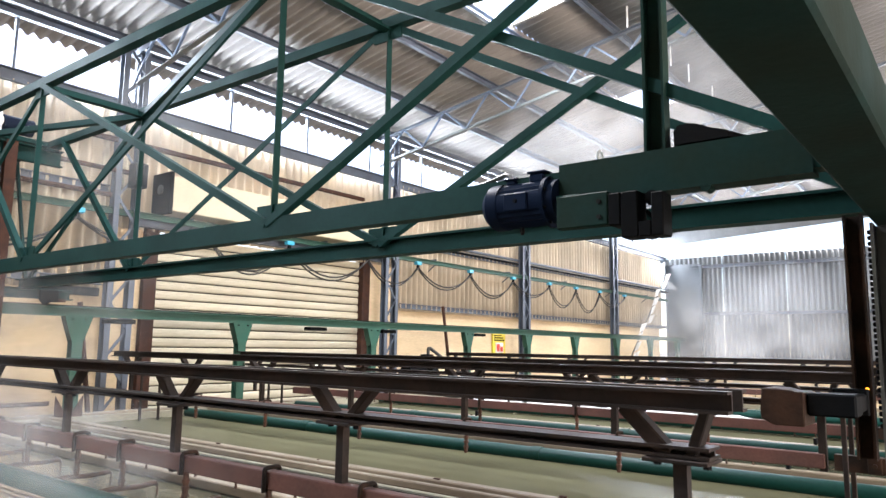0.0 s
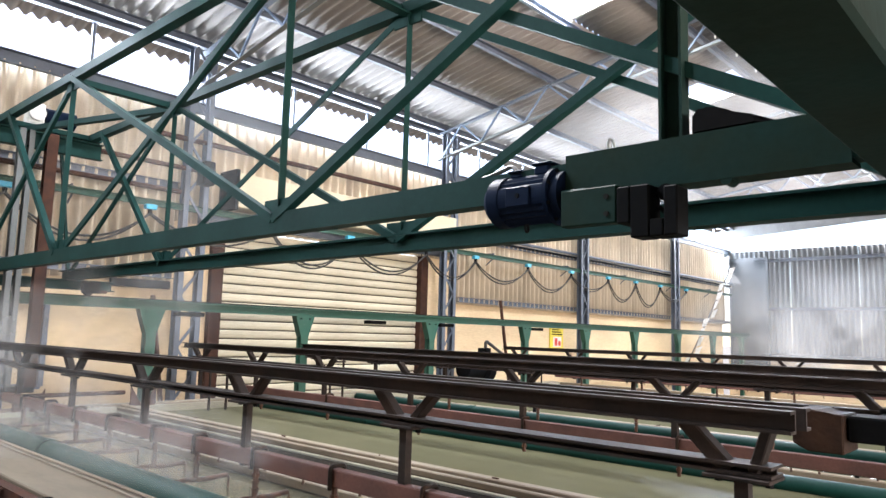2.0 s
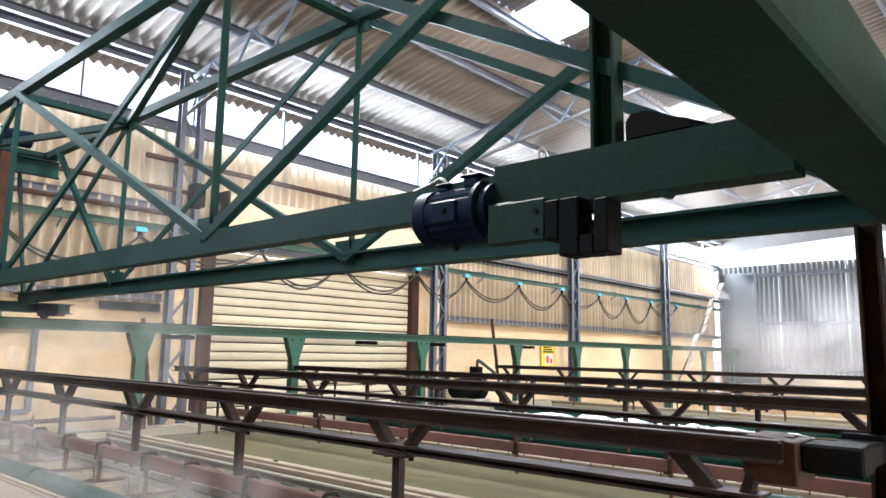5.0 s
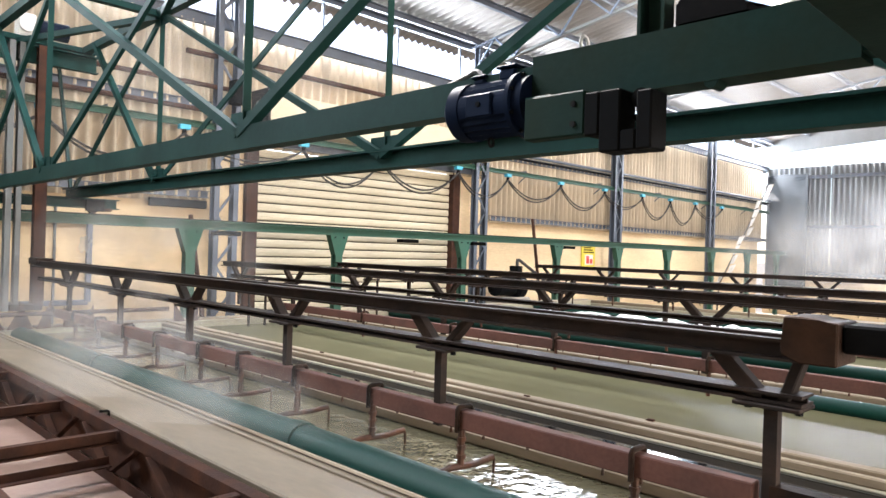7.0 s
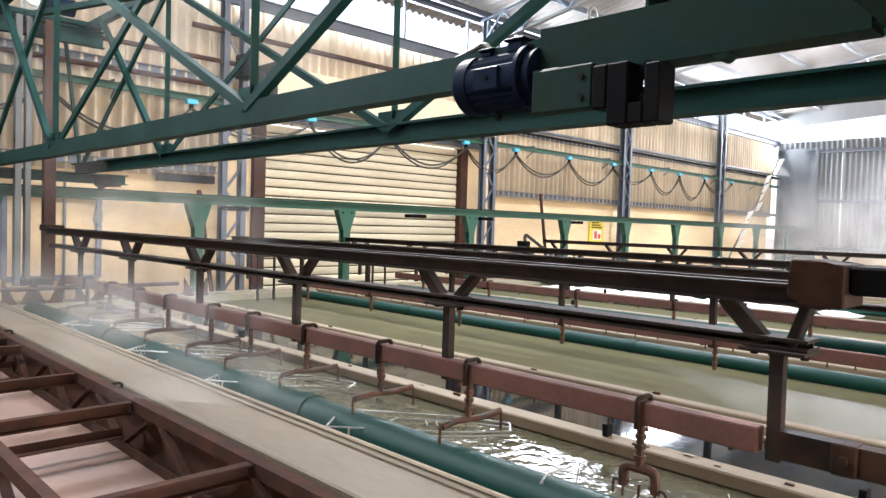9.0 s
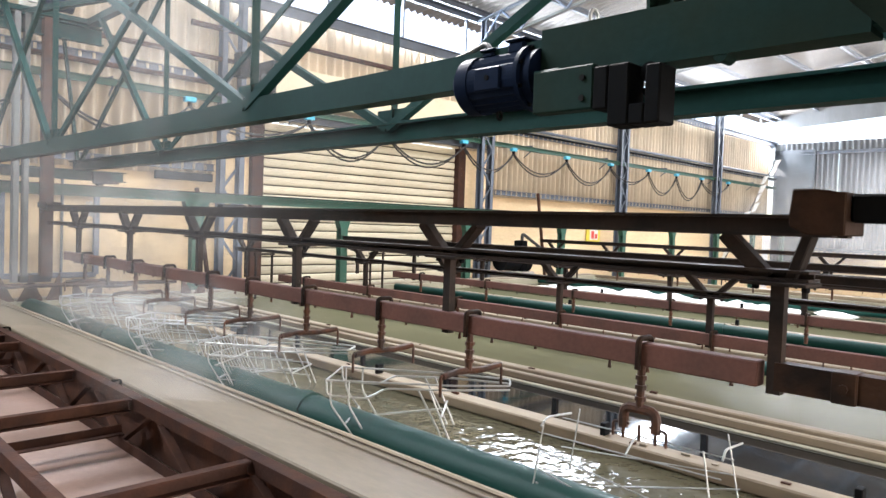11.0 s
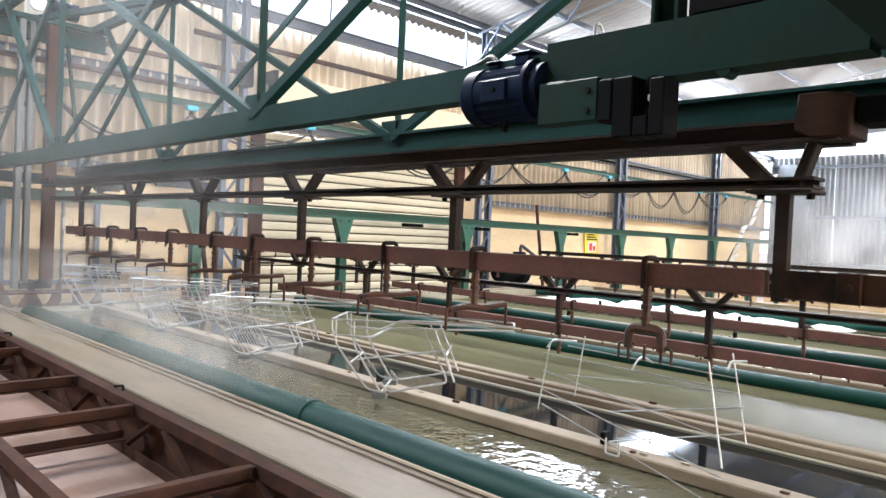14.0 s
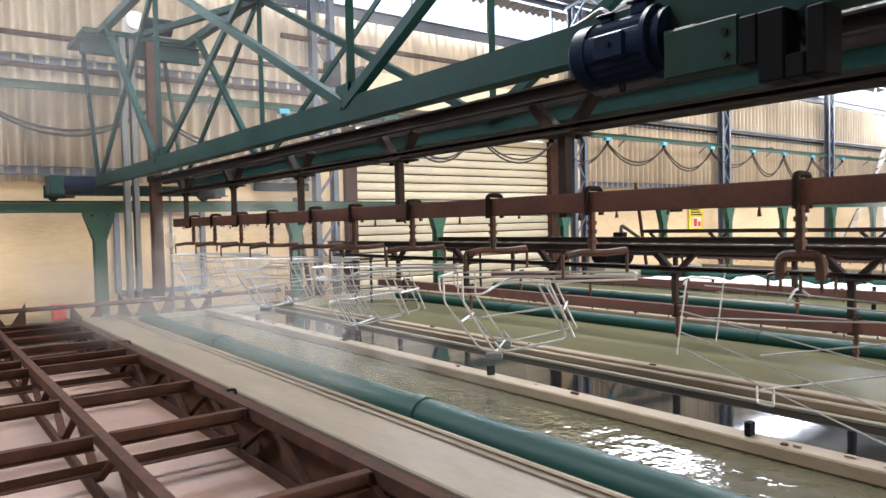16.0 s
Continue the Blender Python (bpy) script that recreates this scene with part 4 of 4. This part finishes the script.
for y0, y1, z0, z1 in ((0.948, 0.989, 1.952, 2.057), (0.890, 0.947, 1.909, 2.057), (0.849, 0.889, 1.909, 1.958), (0.809, 0.848, 1.909, 2.045)):
    bm = bmesh.new()
    box(bm, 1.50, 1.575, y0, y1, z0, z1, 0.004)
    part("drive_bracket", bm, M_dark, crane, "black notched drive bracket")
bm = bmesh.new()
disc(bm, (1.57, 0.86, 2.036), (1, 0, 0), 0.024, 0.06, 20)
part("chain_wheel", bm, M_dark, crane)
bm = bmesh.new()
bar(bm, (1.56, 0.85, 1.955), (1.56, 0.885, 2.0), 0.010)
part("lever", bm, M_dark, crane)
bm = bmesh.new()
tube(bm, [(1.6 + 0.018 * math.cos(a), 1.06, 2.212 + 0.02 * math.sin(a)) for a in [2 * math.pi * i / 12 for i in range(12)]], 0.005, 6, True)
part("lifting_eye", bm, M_wire, crane)
bm = bmesh.new()
tube(bm, bend([(MX, 1.40, MZ + 0.1), (MX + 0.01, 1.43, MZ + 0.13), (MX + 0.03, 1.50, MZ + 0.12), (1.6, 1.58, 2.17)], 0.04), 0.008, 6)
part("motor_cable", bm, M_rubber, crane, smooth=True)
bm = bmesh.new()
outline = [(0.56, 2.192), (0.80, 2.192), (0.80, 2.262), (0.77, 2.272), (0.72, 2.262), (0.64, 2.215)]
a = [bm.verts.new((1.575, y, z)) for y, z in outline]
b = [bm.verts.new((1.70, y, z)) for y, z in outline]
bm.faces.new(a)
bm.faces.new(b[::-1])
for i in range(6):
    bm.faces.new((a[i], b[i], b[(i + 1) % 6], a[(i + 1) % 6]))
bmesh.ops.bevel(bm, geom=bm.edges[:], offset=0.01, segments=2, affect="EDGES")
part("gear_housing", bm, M_dark, crane, "black sloped gear housing on the girder")
# near mast with its chain
bm = bmesh.new()
section(bm, (2.35, 0.33, 1.16), (2.35, 0.33, 2.02), c_prof(0.10, 0.07, 0.01), (0, 1, 0))
part("mast", bm, M_grey_mast, crane, "grey painted guide mast")
# mast carried on upward, its lit face put in as a cream tone
bm = bmesh.new()
section(bm, (2.42, 0.165, 1.95), (2.42, 0.165, 3.2), c_prof(0.09, 0.06, 0.01), (0, 1, 0))
part("mast_head", bm, M_rim, crane, "guide mast above the end girder, lit face painted cream")
bm = bmesh.new()
box(bm, 2.36, 2.52, 0.02, 0.125, 2.45, 2.64, 0.012)
part("chain_box", bm, M_rust, crane, "rusty chain box on the upright")
bm = bmesh.new()
section(bm, (2.30, 0.415, 1.20), (2.30, 0.415, 2.05), c_prof(0.06, 0.06, 0.008), (0, 1, 0))
part("guide_channel", bm, M_arm, crane)
bm = bmesh.new()
disc(bm, (2.264, 0.40, 1.44), (1, 0, 0), 0.005, 0.010, 12)
M_lamp = bpy.data.materials.new("amber_indicator")
M_lamp.use_nodes = True
lamp_node = M_lamp.node_tree.nodes["Principled BSDF"]
lamp_node.inputs["Base Color"].default_value = lamp_node.inputs["Emission Color"].default_value = (1.0, 0.35, 0.02, 1)
lamp_node.inputs["Emission Strength"].default_value = 1.5
part("indicator_light", bm, M_lamp, crane, "small glowing amber indicator light")
for k in range(34):
    z = 2.0 - 0.021 * k
    bm = bmesh.new()
    box(bm, 2.395, 2.407, 0.372, 0.386, z - 0.008, z + 0.008, 0.003)
    part("chain_link", bm, M_dark, crane)
# far end: platform, masts, travel motor, wheel boxes, end carriage
bm = bmesh.new()
box(bm, 1.45, 2.5, 7.3, 8.1, ZT - 0.02, ZT + 0.03, 0.005)
part("platform", bm, M_green, crane)
bm = bmesh.new()
section(bm, (1.42, 7.28, ZT - 0.13), (2.5, 7.28, ZT - 0.13), c_prof(0.07, 0.16, 0.01))
part("platform_beam", bm, M_green, crane)
bm = bmesh.new()
box(bm, 1.86, 2.02, 7.5, 7.62, ZT + 0.08, ZT + 0.3, 0.015)
disc(bm, (1.94, 7.48, ZT + 0.19), (0, 1, 0), 0.075, 0.05, 20)
box(bm, 1.84, 2.04, 7.48, 7.66, ZT + 0.03, ZT + 0.08, 0.004)
part("gearbox", bm, M_white, crane, "white gearbox on the platform")
bm = bmesh.new()
disc(bm, (2.17, 7.56, ZT + 0.19), (1, 0, 0), 0.085, 0.28, 20)
part("lift_motor", bm, M_motor, crane, smooth=True)
for x, z0, mat, w, lab in ((2.02, 1.05, M_rust, 0.1, "red-brown guide mast"), (1.76, 1.0, M_grey_mast, 0.05, "pale grey guide mast"), (1.84, 1.0, M_grey_mast, 0.045, "grey guide mast")):
    bm = bmesh.new()
    section(bm, (x, 7.25, z0), (x, 7.25, ZT - 0.05), c_prof(w, 0.08, 0.008), (0, 1, 0))
    part("guide_mast", bm, mat, crane, lab)
bm = bmesh.new()
box(bm, 1.8, 2.06, 7.21, 7.29, 1.0, 1.06, 0.004)
part("mast_foot", bm, M_dark, crane)
bm = bmesh.new()
section(bm, (1.15, RAIL_Y, 2.03), (2.85, RAIL_Y, 2.03), c_prof(0.10, 0.10, 0.01))
part("end_carriage", bm, M_green, crane)
bm = bmesh.new()
section(bm, (1.15, -0.75, 2.03), (2.85, -0.75, 2.03), c_prof(0.10, 0.10, 0.01))
part("end_carriage", bm, M_green, crane)
for x in (1.2, 2.6):
    for y in (RAIL_Y, -0.75):
        w = thing("wheel_box", "", "", "")
        w.parent = crane
        for key in ("label", "category"):
            if key in w:
                del w[key]
        bm = bmesh.new()
        disc(bm, (x, y, 1.975), (0, 1, 0), 0.045, 0.06, 18)
        part("wheel", bm, M_dark, w)
        bm = bmesh.new()
        box(bm, x - 0.09, x + 0.09, y - 0.09, y - 0.06, 1.95, 2.07, 0.006)
        part("side_plate", bm, M_dark, w)
        bm = bmesh.new()
        box(bm, x + 0.09, x + 0.17, y - 0.07, y - 0.03, 1.955, 1.985, 0.004)
        part("buffer", bm, M_rust, w)
bm = bmesh.new()
disc(bm, (1.36, RAIL_Y - 0.28, 2.06), (1, 0, 0), 0.085, 0.26, 20)
part("travel_motor", bm, M_motor, crane, "blue travel motor at the rail", smooth=True)
bm = bmesh.new()
box(bm, 1.12, 1.24, RAIL_Y - 0.36, RAIL_Y - 0.1, 1.97, 2.15, 0.01)
part("travel_gearbox", bm, M_green, crane)

# lifting hooks that slide on the masts
hook = thing("lifting_hook", "", "", "")
hook.parent = crane
bm = bmesh.new()
outline = [(0.53, 1.325), (0.62, 1.325), (0.66, 1.345), (0.66, 1.375), (0.655, 1.44), (0.60, 1.44), (0.57, 1.432), (0.53, 1.432)]
a = [bm.verts.new((1.91, y, z)) for y, z in outline]
b = [bm.verts.new((2.07, y, z)) for y, z in outline]
bm.faces.new(a)
bm.faces.new(b[::-1])
for i in range(8):
    bm.faces.new((a[i], b[i], b[(i + 1) % 8], a[(i + 1) % 8]))
bmesh.ops.bevel(bm, geom=bm.edges[:], offset=0.004, segments=1, affect="EDGES")
part("hook_arm", bm, M_arm, hook, "heavy rusty lifting arm")
bm = bmesh.new()
box(bm, 1.94, 2.06, 0.39, 0.528, 1.358, 1.428, 0.006)
box(bm, 2.062, 2.30, 0.40, 0.50, 1.362, 1.42, 0.006)
box(bm, 2.235, 2.262, 0.395, 0.505, 1.345, 1.435, 0.004)
part("slide_block", bm, M_dark, hook)
bm = bmesh.new()
box(bm, 1.93, 2.07, 6.95, 7.2, 1.345, 1.40, 0.006)
part("hook_arm", bm, M_arm, hook, "heavy rusty lifting arm")

# ---- things along the north wall and at the tank ends ----
pump = thing("wall_pump", "dark pump and motor standing by the wall", "pump")
bm = bmesh.new()
disc(bm, (9.75, 8.15, 1.05), (1, 0, 0), 0.17, 0.45, 20)
part("motor", bm, M_dark, pump, smooth=True)
bm = bmesh.new()
disc(bm, (10.1, 8.15, 1.05), (1, 0, 0), 0.24, 0.16, 20)
box(bm, 10.03, 10.18, 8.05, 8.25, 1.2, 1.42, 0.01)
part("casing", bm, M_dark, pump, smooth=True)
bm = bmesh.new()
box(bm, 9.45, 10.3, 7.95, 8.35, 0, 0.86, 0.02)
part("pedestal", bm, M_concrete, pump)
bm = bmesh.new()
tube(bm, bend([(10.1, 8.12, 1.4), (10.1, 8.12, 1.55), (10.6, 8.1, 1.3), (11.2, 8.1, 1.0)], 0.12), 0.03, 8)
part("hose", bm, M_rubber, pump, smooth=True)
for x0, z0, x1, z1 in ((10.55, 2.3, 11.0, 0.02), (3.9, 2.0, 4.2, 0.02)):
    bm = bmesh.new()
    tube(bm, [(x0, 8.15, z0), (x1, 8.15, z1)], 0.03, 8)
    one("leaning_pipe", bm, M_rust, "rusty pipe leaning at the north wall", "pipe", "leaning pipes", smooth=True)
cabinet = thing("wall_cabinet", "dark electrical cabinet on the column", "cabinet")
bm = bmesh.new()
box(bm, 4.40, 4.56, 8.08, 8.262, 3.42, 3.72, 0.01)
part("body", bm, M_dark, cabinet)
bm = bmesh.new()
box(bm, 4.415, 4.545, 8.068, 8.079, 3.435, 3.705, 0.004)
part("door", bm, M_dark, cabinet)
frame_win = thing("window_frame_panel", "dark framed opening panel on the wall below the crane", "wall panel")
for a, b in (((1.95, 0.95), (1.95, 1.9)), ((2.9, 0.95), (2.9, 1.9)), ((1.95, 0.95), (2.9, 0.95)), ((1.95, 1.9), (2.9, 1.9))):
    bm = bmesh.new()
    bar(bm, (a[0], 8.56, a[1]), (b[0], 8.56, b[1]), 0.06, 0.05, (0, 1, 0))
    part("frame_bar", bm, M_steel_blue, frame_win)
bm = bmesh.new()
box(bm, 3.55, 4.28, 8.5, 8.56, 2.1, 2.2, 0.006)
one("sheet_edge_trim", bm, M_dark, "dark trim under the corrugated sheets", "trim", kind="structure")
# pointed guide plates on the far tank end
for x, h in ((1.35, 0.16), (1.75, 0.24), (1.98, 0.26), (2.35, 0.2), (3.4, 0.2), (0.75, 0.2), (0.35, 0.18)):
    g = thing("guide_horn", "pair of dark pointed guide plates on the tank end", "guide plate", "guide plates")
    for dx, lean in ((-0.07, -0.03), (0.07, 0.03)):
        bm = bmesh.new()
        a = [bm.verts.new(v) for v in ((x + dx - 0.06, 7.12, 0.84), (x + dx + 0.06, 7.12, 0.84), (x + dx + lean * 2, 7.12, 0.84 + h))]
        b = [bm.verts.new(v.co + Vector((0, 0.012, 0))) for v in a]
        bm.faces.new(a)
        bm.faces.new(b[::-1])
        for i in range(3):
            bm.faces.new((a[i], b[i], b[(i + 1) % 3], a[(i + 1) % 3]))
        part("plate", bm, M_rust, g)
bm = bmesh.new()
box(bm, -0.9, 11.0, 7.16, 7.3, 0.0, 0.86, 0.01)
one("tank_end_kerb", bm, M_rim, "stained kerb along the far ends of the tanks", "kerb")
bm = bmesh.new()
tube(bm, [(-0.8, 7.1, 0.98), (3.2, 7.1, 0.98)], 0.02, 8)
one("end_rail_pipe", bm, M_rust, "thin rusty pipe above the tank ends", "pipe", smooth=True)
# fire bucket colours at the far end
bm = bmesh.new()
disc(bm, (1.15, 7.22, 0.93), (0, 0, 1), 0.055, 0.14, 16, 0.07)
one("red_bucket", bm, M_sign_red, "small red bucket on the tank end kerb", "bucket", smooth=True)
# dark sheet puts the gable corner's column and shade into one colour
a = corrugated("tarpaulin", (22.86, 7.3, 0.6), (0, 1, 0), (0, 0, 1), 1.2, 3.7, M_corner_dark, 0.9, 0.04)
tagged(a, "dark blue-grey sheet added for the shade in the gable corner", "tarpaulin")
# slanting streak of daylight, built as white strips on an added rope
lit_slit = thing("torn_plastic_sheet", "white strips put in for the bright daylight streak by the gable corner", "plastic sheet")
for k in range(11):
    u = k / 10
    w = 0.16 + 0.12 * ((k * 5) % 3) / 2
    bm = bmesh.new()
    x, z = 18.9 + 3.1 * u + 0.12 * ((k * 7) % 4 - 1.5), 0.95 + 2.75 * u
    vs = [bm.verts.new(v) for v in ((x, 8.22, z), (x + w, 8.20, z + 0.05), (x + w + 0.22, 8.17, z + 0.30), (x + 0.16, 8.21, z + 0.24))]
    bm.faces.new(vs)
    bmesh.ops.solidify(bm, geom=bm.faces[:], thickness=0.004)
    part("strip", bm, M_white, lit_slit)
bm = bmesh.new()
tube(bm, [(18.85, 8.24, 0.0), (18.95, 8.24, 0.95), (22.1, 8.24, 3.75), (22.3, 8.3, 3.95)], 0.02, 6)
part("support_rope", bm, M_rubber, lit_slit)
# fluorescent droppers under the roof
for x in (8.6, 9.4, 10.2, 11.0, 12.2, 13.4):
    bm = bmesh.new()
    y = 3.6
    tube(bm, [(x, y, roof_z(y) - 0.12), (x, y, roof_z(y) - 0.42)], 0.012, 6)
    one("roof_dropper", bm, M_white, "short white dropper hanging from the roof", "dropper", "roof droppers")
# timber strips and debris on tank rims
for k in range(46):
    x = random.choice((2.45, 3.23, 4.96, 6.34, 7.9)) + random.uniform(-0.02, 0.02)
    y = random.uniform(0.3, 6.8)
    bm = bmesh.new()
    w, d = random.uniform(0.008, 0.02), random.uniform(0.01, 0.05)
    z = 0.856 if 3.0 < x < 3.5 else 0.851
    box(bm, x - w / 2, x + w / 2, y - d / 2, y + d / 2, z, z + random.uniform(0.004, 0.012), 0.002)
    one("salt_crust", bm, random.choice((M_rim, M_rust, M_rust)), "dried crust flake on a tank rim", "crust", "rim crusts")

# lumpy white foam on a far bath
nx, ny = 40, 110
verts, faces = [], []
for i in range(nx + 1):
    for j in range(ny + 1):
        x, y = 8.0 + 1.4 * i / nx, 2.2 + 4.8 * j / ny
        lump = noise.fractal(Vector((x * 2.2, y * 2.2, 0)), 0.9, 2.0, 4)
        edge = min(1, 6 * min(i, nx - i) / nx, 6 * min(j, ny - j) / ny)
        verts.append((x, y, 0.735 + 0.09 * edge * max(0, 0.5 + lump)))
for i in range(nx):
    for j in range(ny):
        a = i * (ny + 1) + j
        faces.append((a, a + ny + 1, a + ny + 2, a + 1))
me = bpy.data.meshes.new("foam")
me.from_pydata(verts, [], faces)
me.materials.append(M_white)
me.shade_smooth()
tagged(new("foam", me), "lumpy white foam floating on a bath", "foam", kind="stuff")

# ---- steam and added glare haze: thin drifting veils ----
def veil_material(name, density, scale):
    m = bpy.data.materials.new(name)
    m.use_nodes = True
    n, l = m.node_tree.nodes, m.node_tree.links
    n.remove(n["Principled BSDF"])
    out = n["Material Output"]
    tex = n.new("ShaderNodeTexCoord")
    cen = n.new("ShaderNodeVectorMath")
    cen.operation = "SUBTRACT"
    cen.inputs[1].default_value = (0.5, 0.5, 0.5)
    l.new(tex.outputs["Generated"], cen.inputs[0])
    flat = n.new("ShaderNodeVectorMath")
    flat.operation = "MULTIPLY"
    flat.inputs[1].default_value = (2, 0, 2)
    l.new(cen.outputs[0], flat.inputs[0])
    length = n.new("ShaderNodeVectorMath")
    length.operation = "LENGTH"
    l.new(flat.outputs[0], length.inputs[0])
    fall = n.new("ShaderNodeMapRange")
    fall.interpolation_type = "SMOOTHSTEP"
    fall.inputs["From Min"].default_value, fall.inputs["From Max"].default_value = 1.0, 0.0
    l.new(length.outputs["Value"], fall.inputs["Value"])
    noi = n.new("ShaderNodeTexNoise")
    noi.inputs["Scale"].default_value, noi.inputs["Detail"].default_value = scale, 4
    noi.inputs["Distortion"].default_value = 0.6
    l.new(tex.outputs["Object"], noi.inputs["Vector"])
    ramp = n.new("ShaderNodeMapRange")
    ramp.interpolation_type = "SMOOTHSTEP"
    ramp.inputs["From Min"].default_value, ramp.inputs["From Max"].default_value = 0.28, 0.80
    l.new(noi.outputs["Fac"], ramp.inputs["Value"])
    a = n.new("ShaderNodeMath")
    a.operation = "MULTIPLY"
    l.new(fall.outputs[0], a.inputs[0])
    l.new(ramp.outputs[0], a.inputs[1])
    b = n.new("ShaderNodeMath")
    b.operation, b.inputs[1].default_value = "MULTIPLY", density
    l.new(a.outputs[0], b.inputs[0])
    clear, dif, tra, body, mix = n.new("ShaderNodeBsdfTransparent"), n.new("ShaderNodeBsdfDiffuse"), n.new("ShaderNodeBsdfTranslucent"), n.new("ShaderNodeMixShader"), n.new("ShaderNodeMixShader")
    dif.inputs["Color"].default_value = tra.inputs["Color"].default_value = (0.95, 0.955, 0.96, 1)
    l.new(dif.outputs[0], body.inputs[1])
    l.new(tra.outputs[0], body.inputs[2])
    l.new(b.outputs[0], mix.inputs["Fac"])
    l.new(clear.outputs[0], mix.inputs[1])
    l.new(body.outputs[0], mix.inputs[2])
    l.new(mix.outputs[0], out.inputs["Surface"])
    return m


M_steam = veil_material("steam_near", 0.58, 1.5)
M_far_veil = veil_material("far_veil", 0.27, 0.5)
M_plume_glare = veil_material("plume_glare", 0.36, 0.95)
M_glare_haze = veil_material("glare_haze", 0.22, 0.45)


def steam_glare_veil(x, y, z, w, h, turn, mat):
    bm = bmesh.new()
    nx, nz = 12, 6
    grid = [[bm.verts.new((w * (i / nx - 0.5), 0.12 * w * math.sin(3.1 * i / nx + 1.3 * j / nz), h * (j / nz - 0.5))) for j in range(nz + 1)] for i in range(nx + 1)]
    for i in range(nx):
        for j in range(nz):
            bm.faces.new((grid[i][j], grid[i + 1][j], grid[i + 1][j + 1], grid[i][j + 1]))
    ob = one("steam_glare_veil", bm, mat, "thin white drifting veil, steam and added glare haze above the hot tanks", "steam", "steam veils", smooth=True)
    ob.matrix_basis = pose(x, y, z, 0, 0, turn)
    return ob


STEAM = [(1.55, 2.7, 1.0, 1.5, 0.5, -50), (1.6, 3.5, 1.05, 1.8, 0.6, -44), (1.7, 4.3, 1.1, 2.0, 0.75, -40), (1.5, 5.2, 1.15, 2.0, 0.9, -35), (1.2, 6.4, 1.2, 2.0, 1.0, -25), (2.2, 4.8, 1.0, 1.8, 0.7, -42), (2.6, 6.6, 1.6, 2.6, 1.5, -28)]
# the last two also imitate bright glare below the clerestory
STEAM_GLARE_FAR = [(17.5, 4.5, 2.2, 6.0, 4.0, -50), (20.0, 2.8, 2.6, 7.0, 4.8, -60), (12.0, 2.6, 1.6, 4.0, 1.8, -55), (4.2, 7.4, 3.4, 5.5, 2.6, -20), (2.6, 6.6, 2.7, 5.0, 3.0, -30)]
# veils added to imitate glare haze, drifting in under the crane's far end
GLARE_HAZE = [(1.1, 2.9, 2.1, 3.2, 2.0, -38), (1.0, 3.6, 2.3, 3.8, 2.6, -34)]
DRIFT = [(0.0, -3.4, 0.9, -0.4), (8.4, -3.0, 0.8, -0.3), (9.6, -1.3, 0.4, -0.2), (11.0, 0.0, 0.0, 0.0), (13.2, 0.0, 0.0, 0.1), (14.4, -0.35, 0.25, 0.35), (16.0, -0.7, 0.5, 0.6)]
glare_haze_veils = [(steam_glare_veil(*v, M_glare_haze), v) for v in GLARE_HAZE]
# the last two are added to brighten the air under the roof
PLUMES_AND_GLARE = [(16.3, 5.6, 1.9, 3.6, 2.6, -50), (18.4, 4.3, 2.1, 4.6, 3.0, -55), (14.6, 3.2, 1.8, 3.4, 1.8, -52), (9.5, 2.9, 4.4, 8.5, 3.0, -52), (6.0, 1.6, 3.7, 4.5, 2.2, -60)]
veils = [(steam_glare_veil(*v, M_plume_glare), v, k + 3, 3.0) for k, v in enumerate(PLUMES_AND_GLARE)] + [(steam_glare_veil(*v, M_steam), v, k, 1.0) for k, v in enumerate(STEAM)] + [(steam_glare_veil(*v, M_far_veil), v, k, 3.0) for k, v in enumerate(STEAM_GLARE_FAR)]


# ---- what moves ----
TRAVEL = [(0.0, 0.70), (0.5, 0.61), (1.0, 0.52), (1.5, 0.425), (2.0, 0.355), (2.5, 0.305), (3.0, 0.275), (3.5, 0.245), (4.5, 0.11), (5.4, 0.012), (5.8, 0.0), (16.0, 0.0)]
LIFT = [(0.0, 0.0), (7.5, 0.0), (8.0, 0.012), (8.5, 0.035), (9.7, 0.135), (11.0, 0.25), (11.5, 0.295), (13.0, 0.428), (13.5, 0.48), (14.5, 0.565), (15.5, 0.628), (16.0, 0.66)]


HOOK = [(0.0, 0.005), (3.5, 0.01), (6.0, 0.055), (7.0, 0.085), (8.0, 0.105)] + [(t, d + 0.09) for t, d in LIFT[3:]]


def motions():
    walk(crane, [(t, pose(d, 0, 0)) for t, d in TRAVEL])
    walk(hook, [(t, pose(0, 0, d)) for t, d in HOOK])
    walk(lifted_carrier, [(t, pose(2.0, 0, d)) for t, d in LIFT])
    for ob, p in hung_things:
        walk(ob, [(t, pose(p[0], p[1], p[2] + d, *p[3:])) for t, d in LIFT])
    for ob, v in glare_haze_veils:
        walk(ob, [(t, pose(v[0] + x, v[1] + y, v[2] + z, 0, 0, v[5])) for t, x, y, z in DRIFT])
    for ob, v, k, far in veils:
        rows = []
        for i in range(9):
            a = 0.9 * i + 1.7 * k
            rows.append((2.0 * i, pose(v[0] + far * 0.16 * math.sin(a), v[1] + far * 0.12 * math.cos(0.8 * a), v[2] + far * 0.05 * math.sin(1.3 * a), 0, 6 * math.sin(a), v[5] + 5 * math.cos(a))))
        walk(ob, rows)


motions()
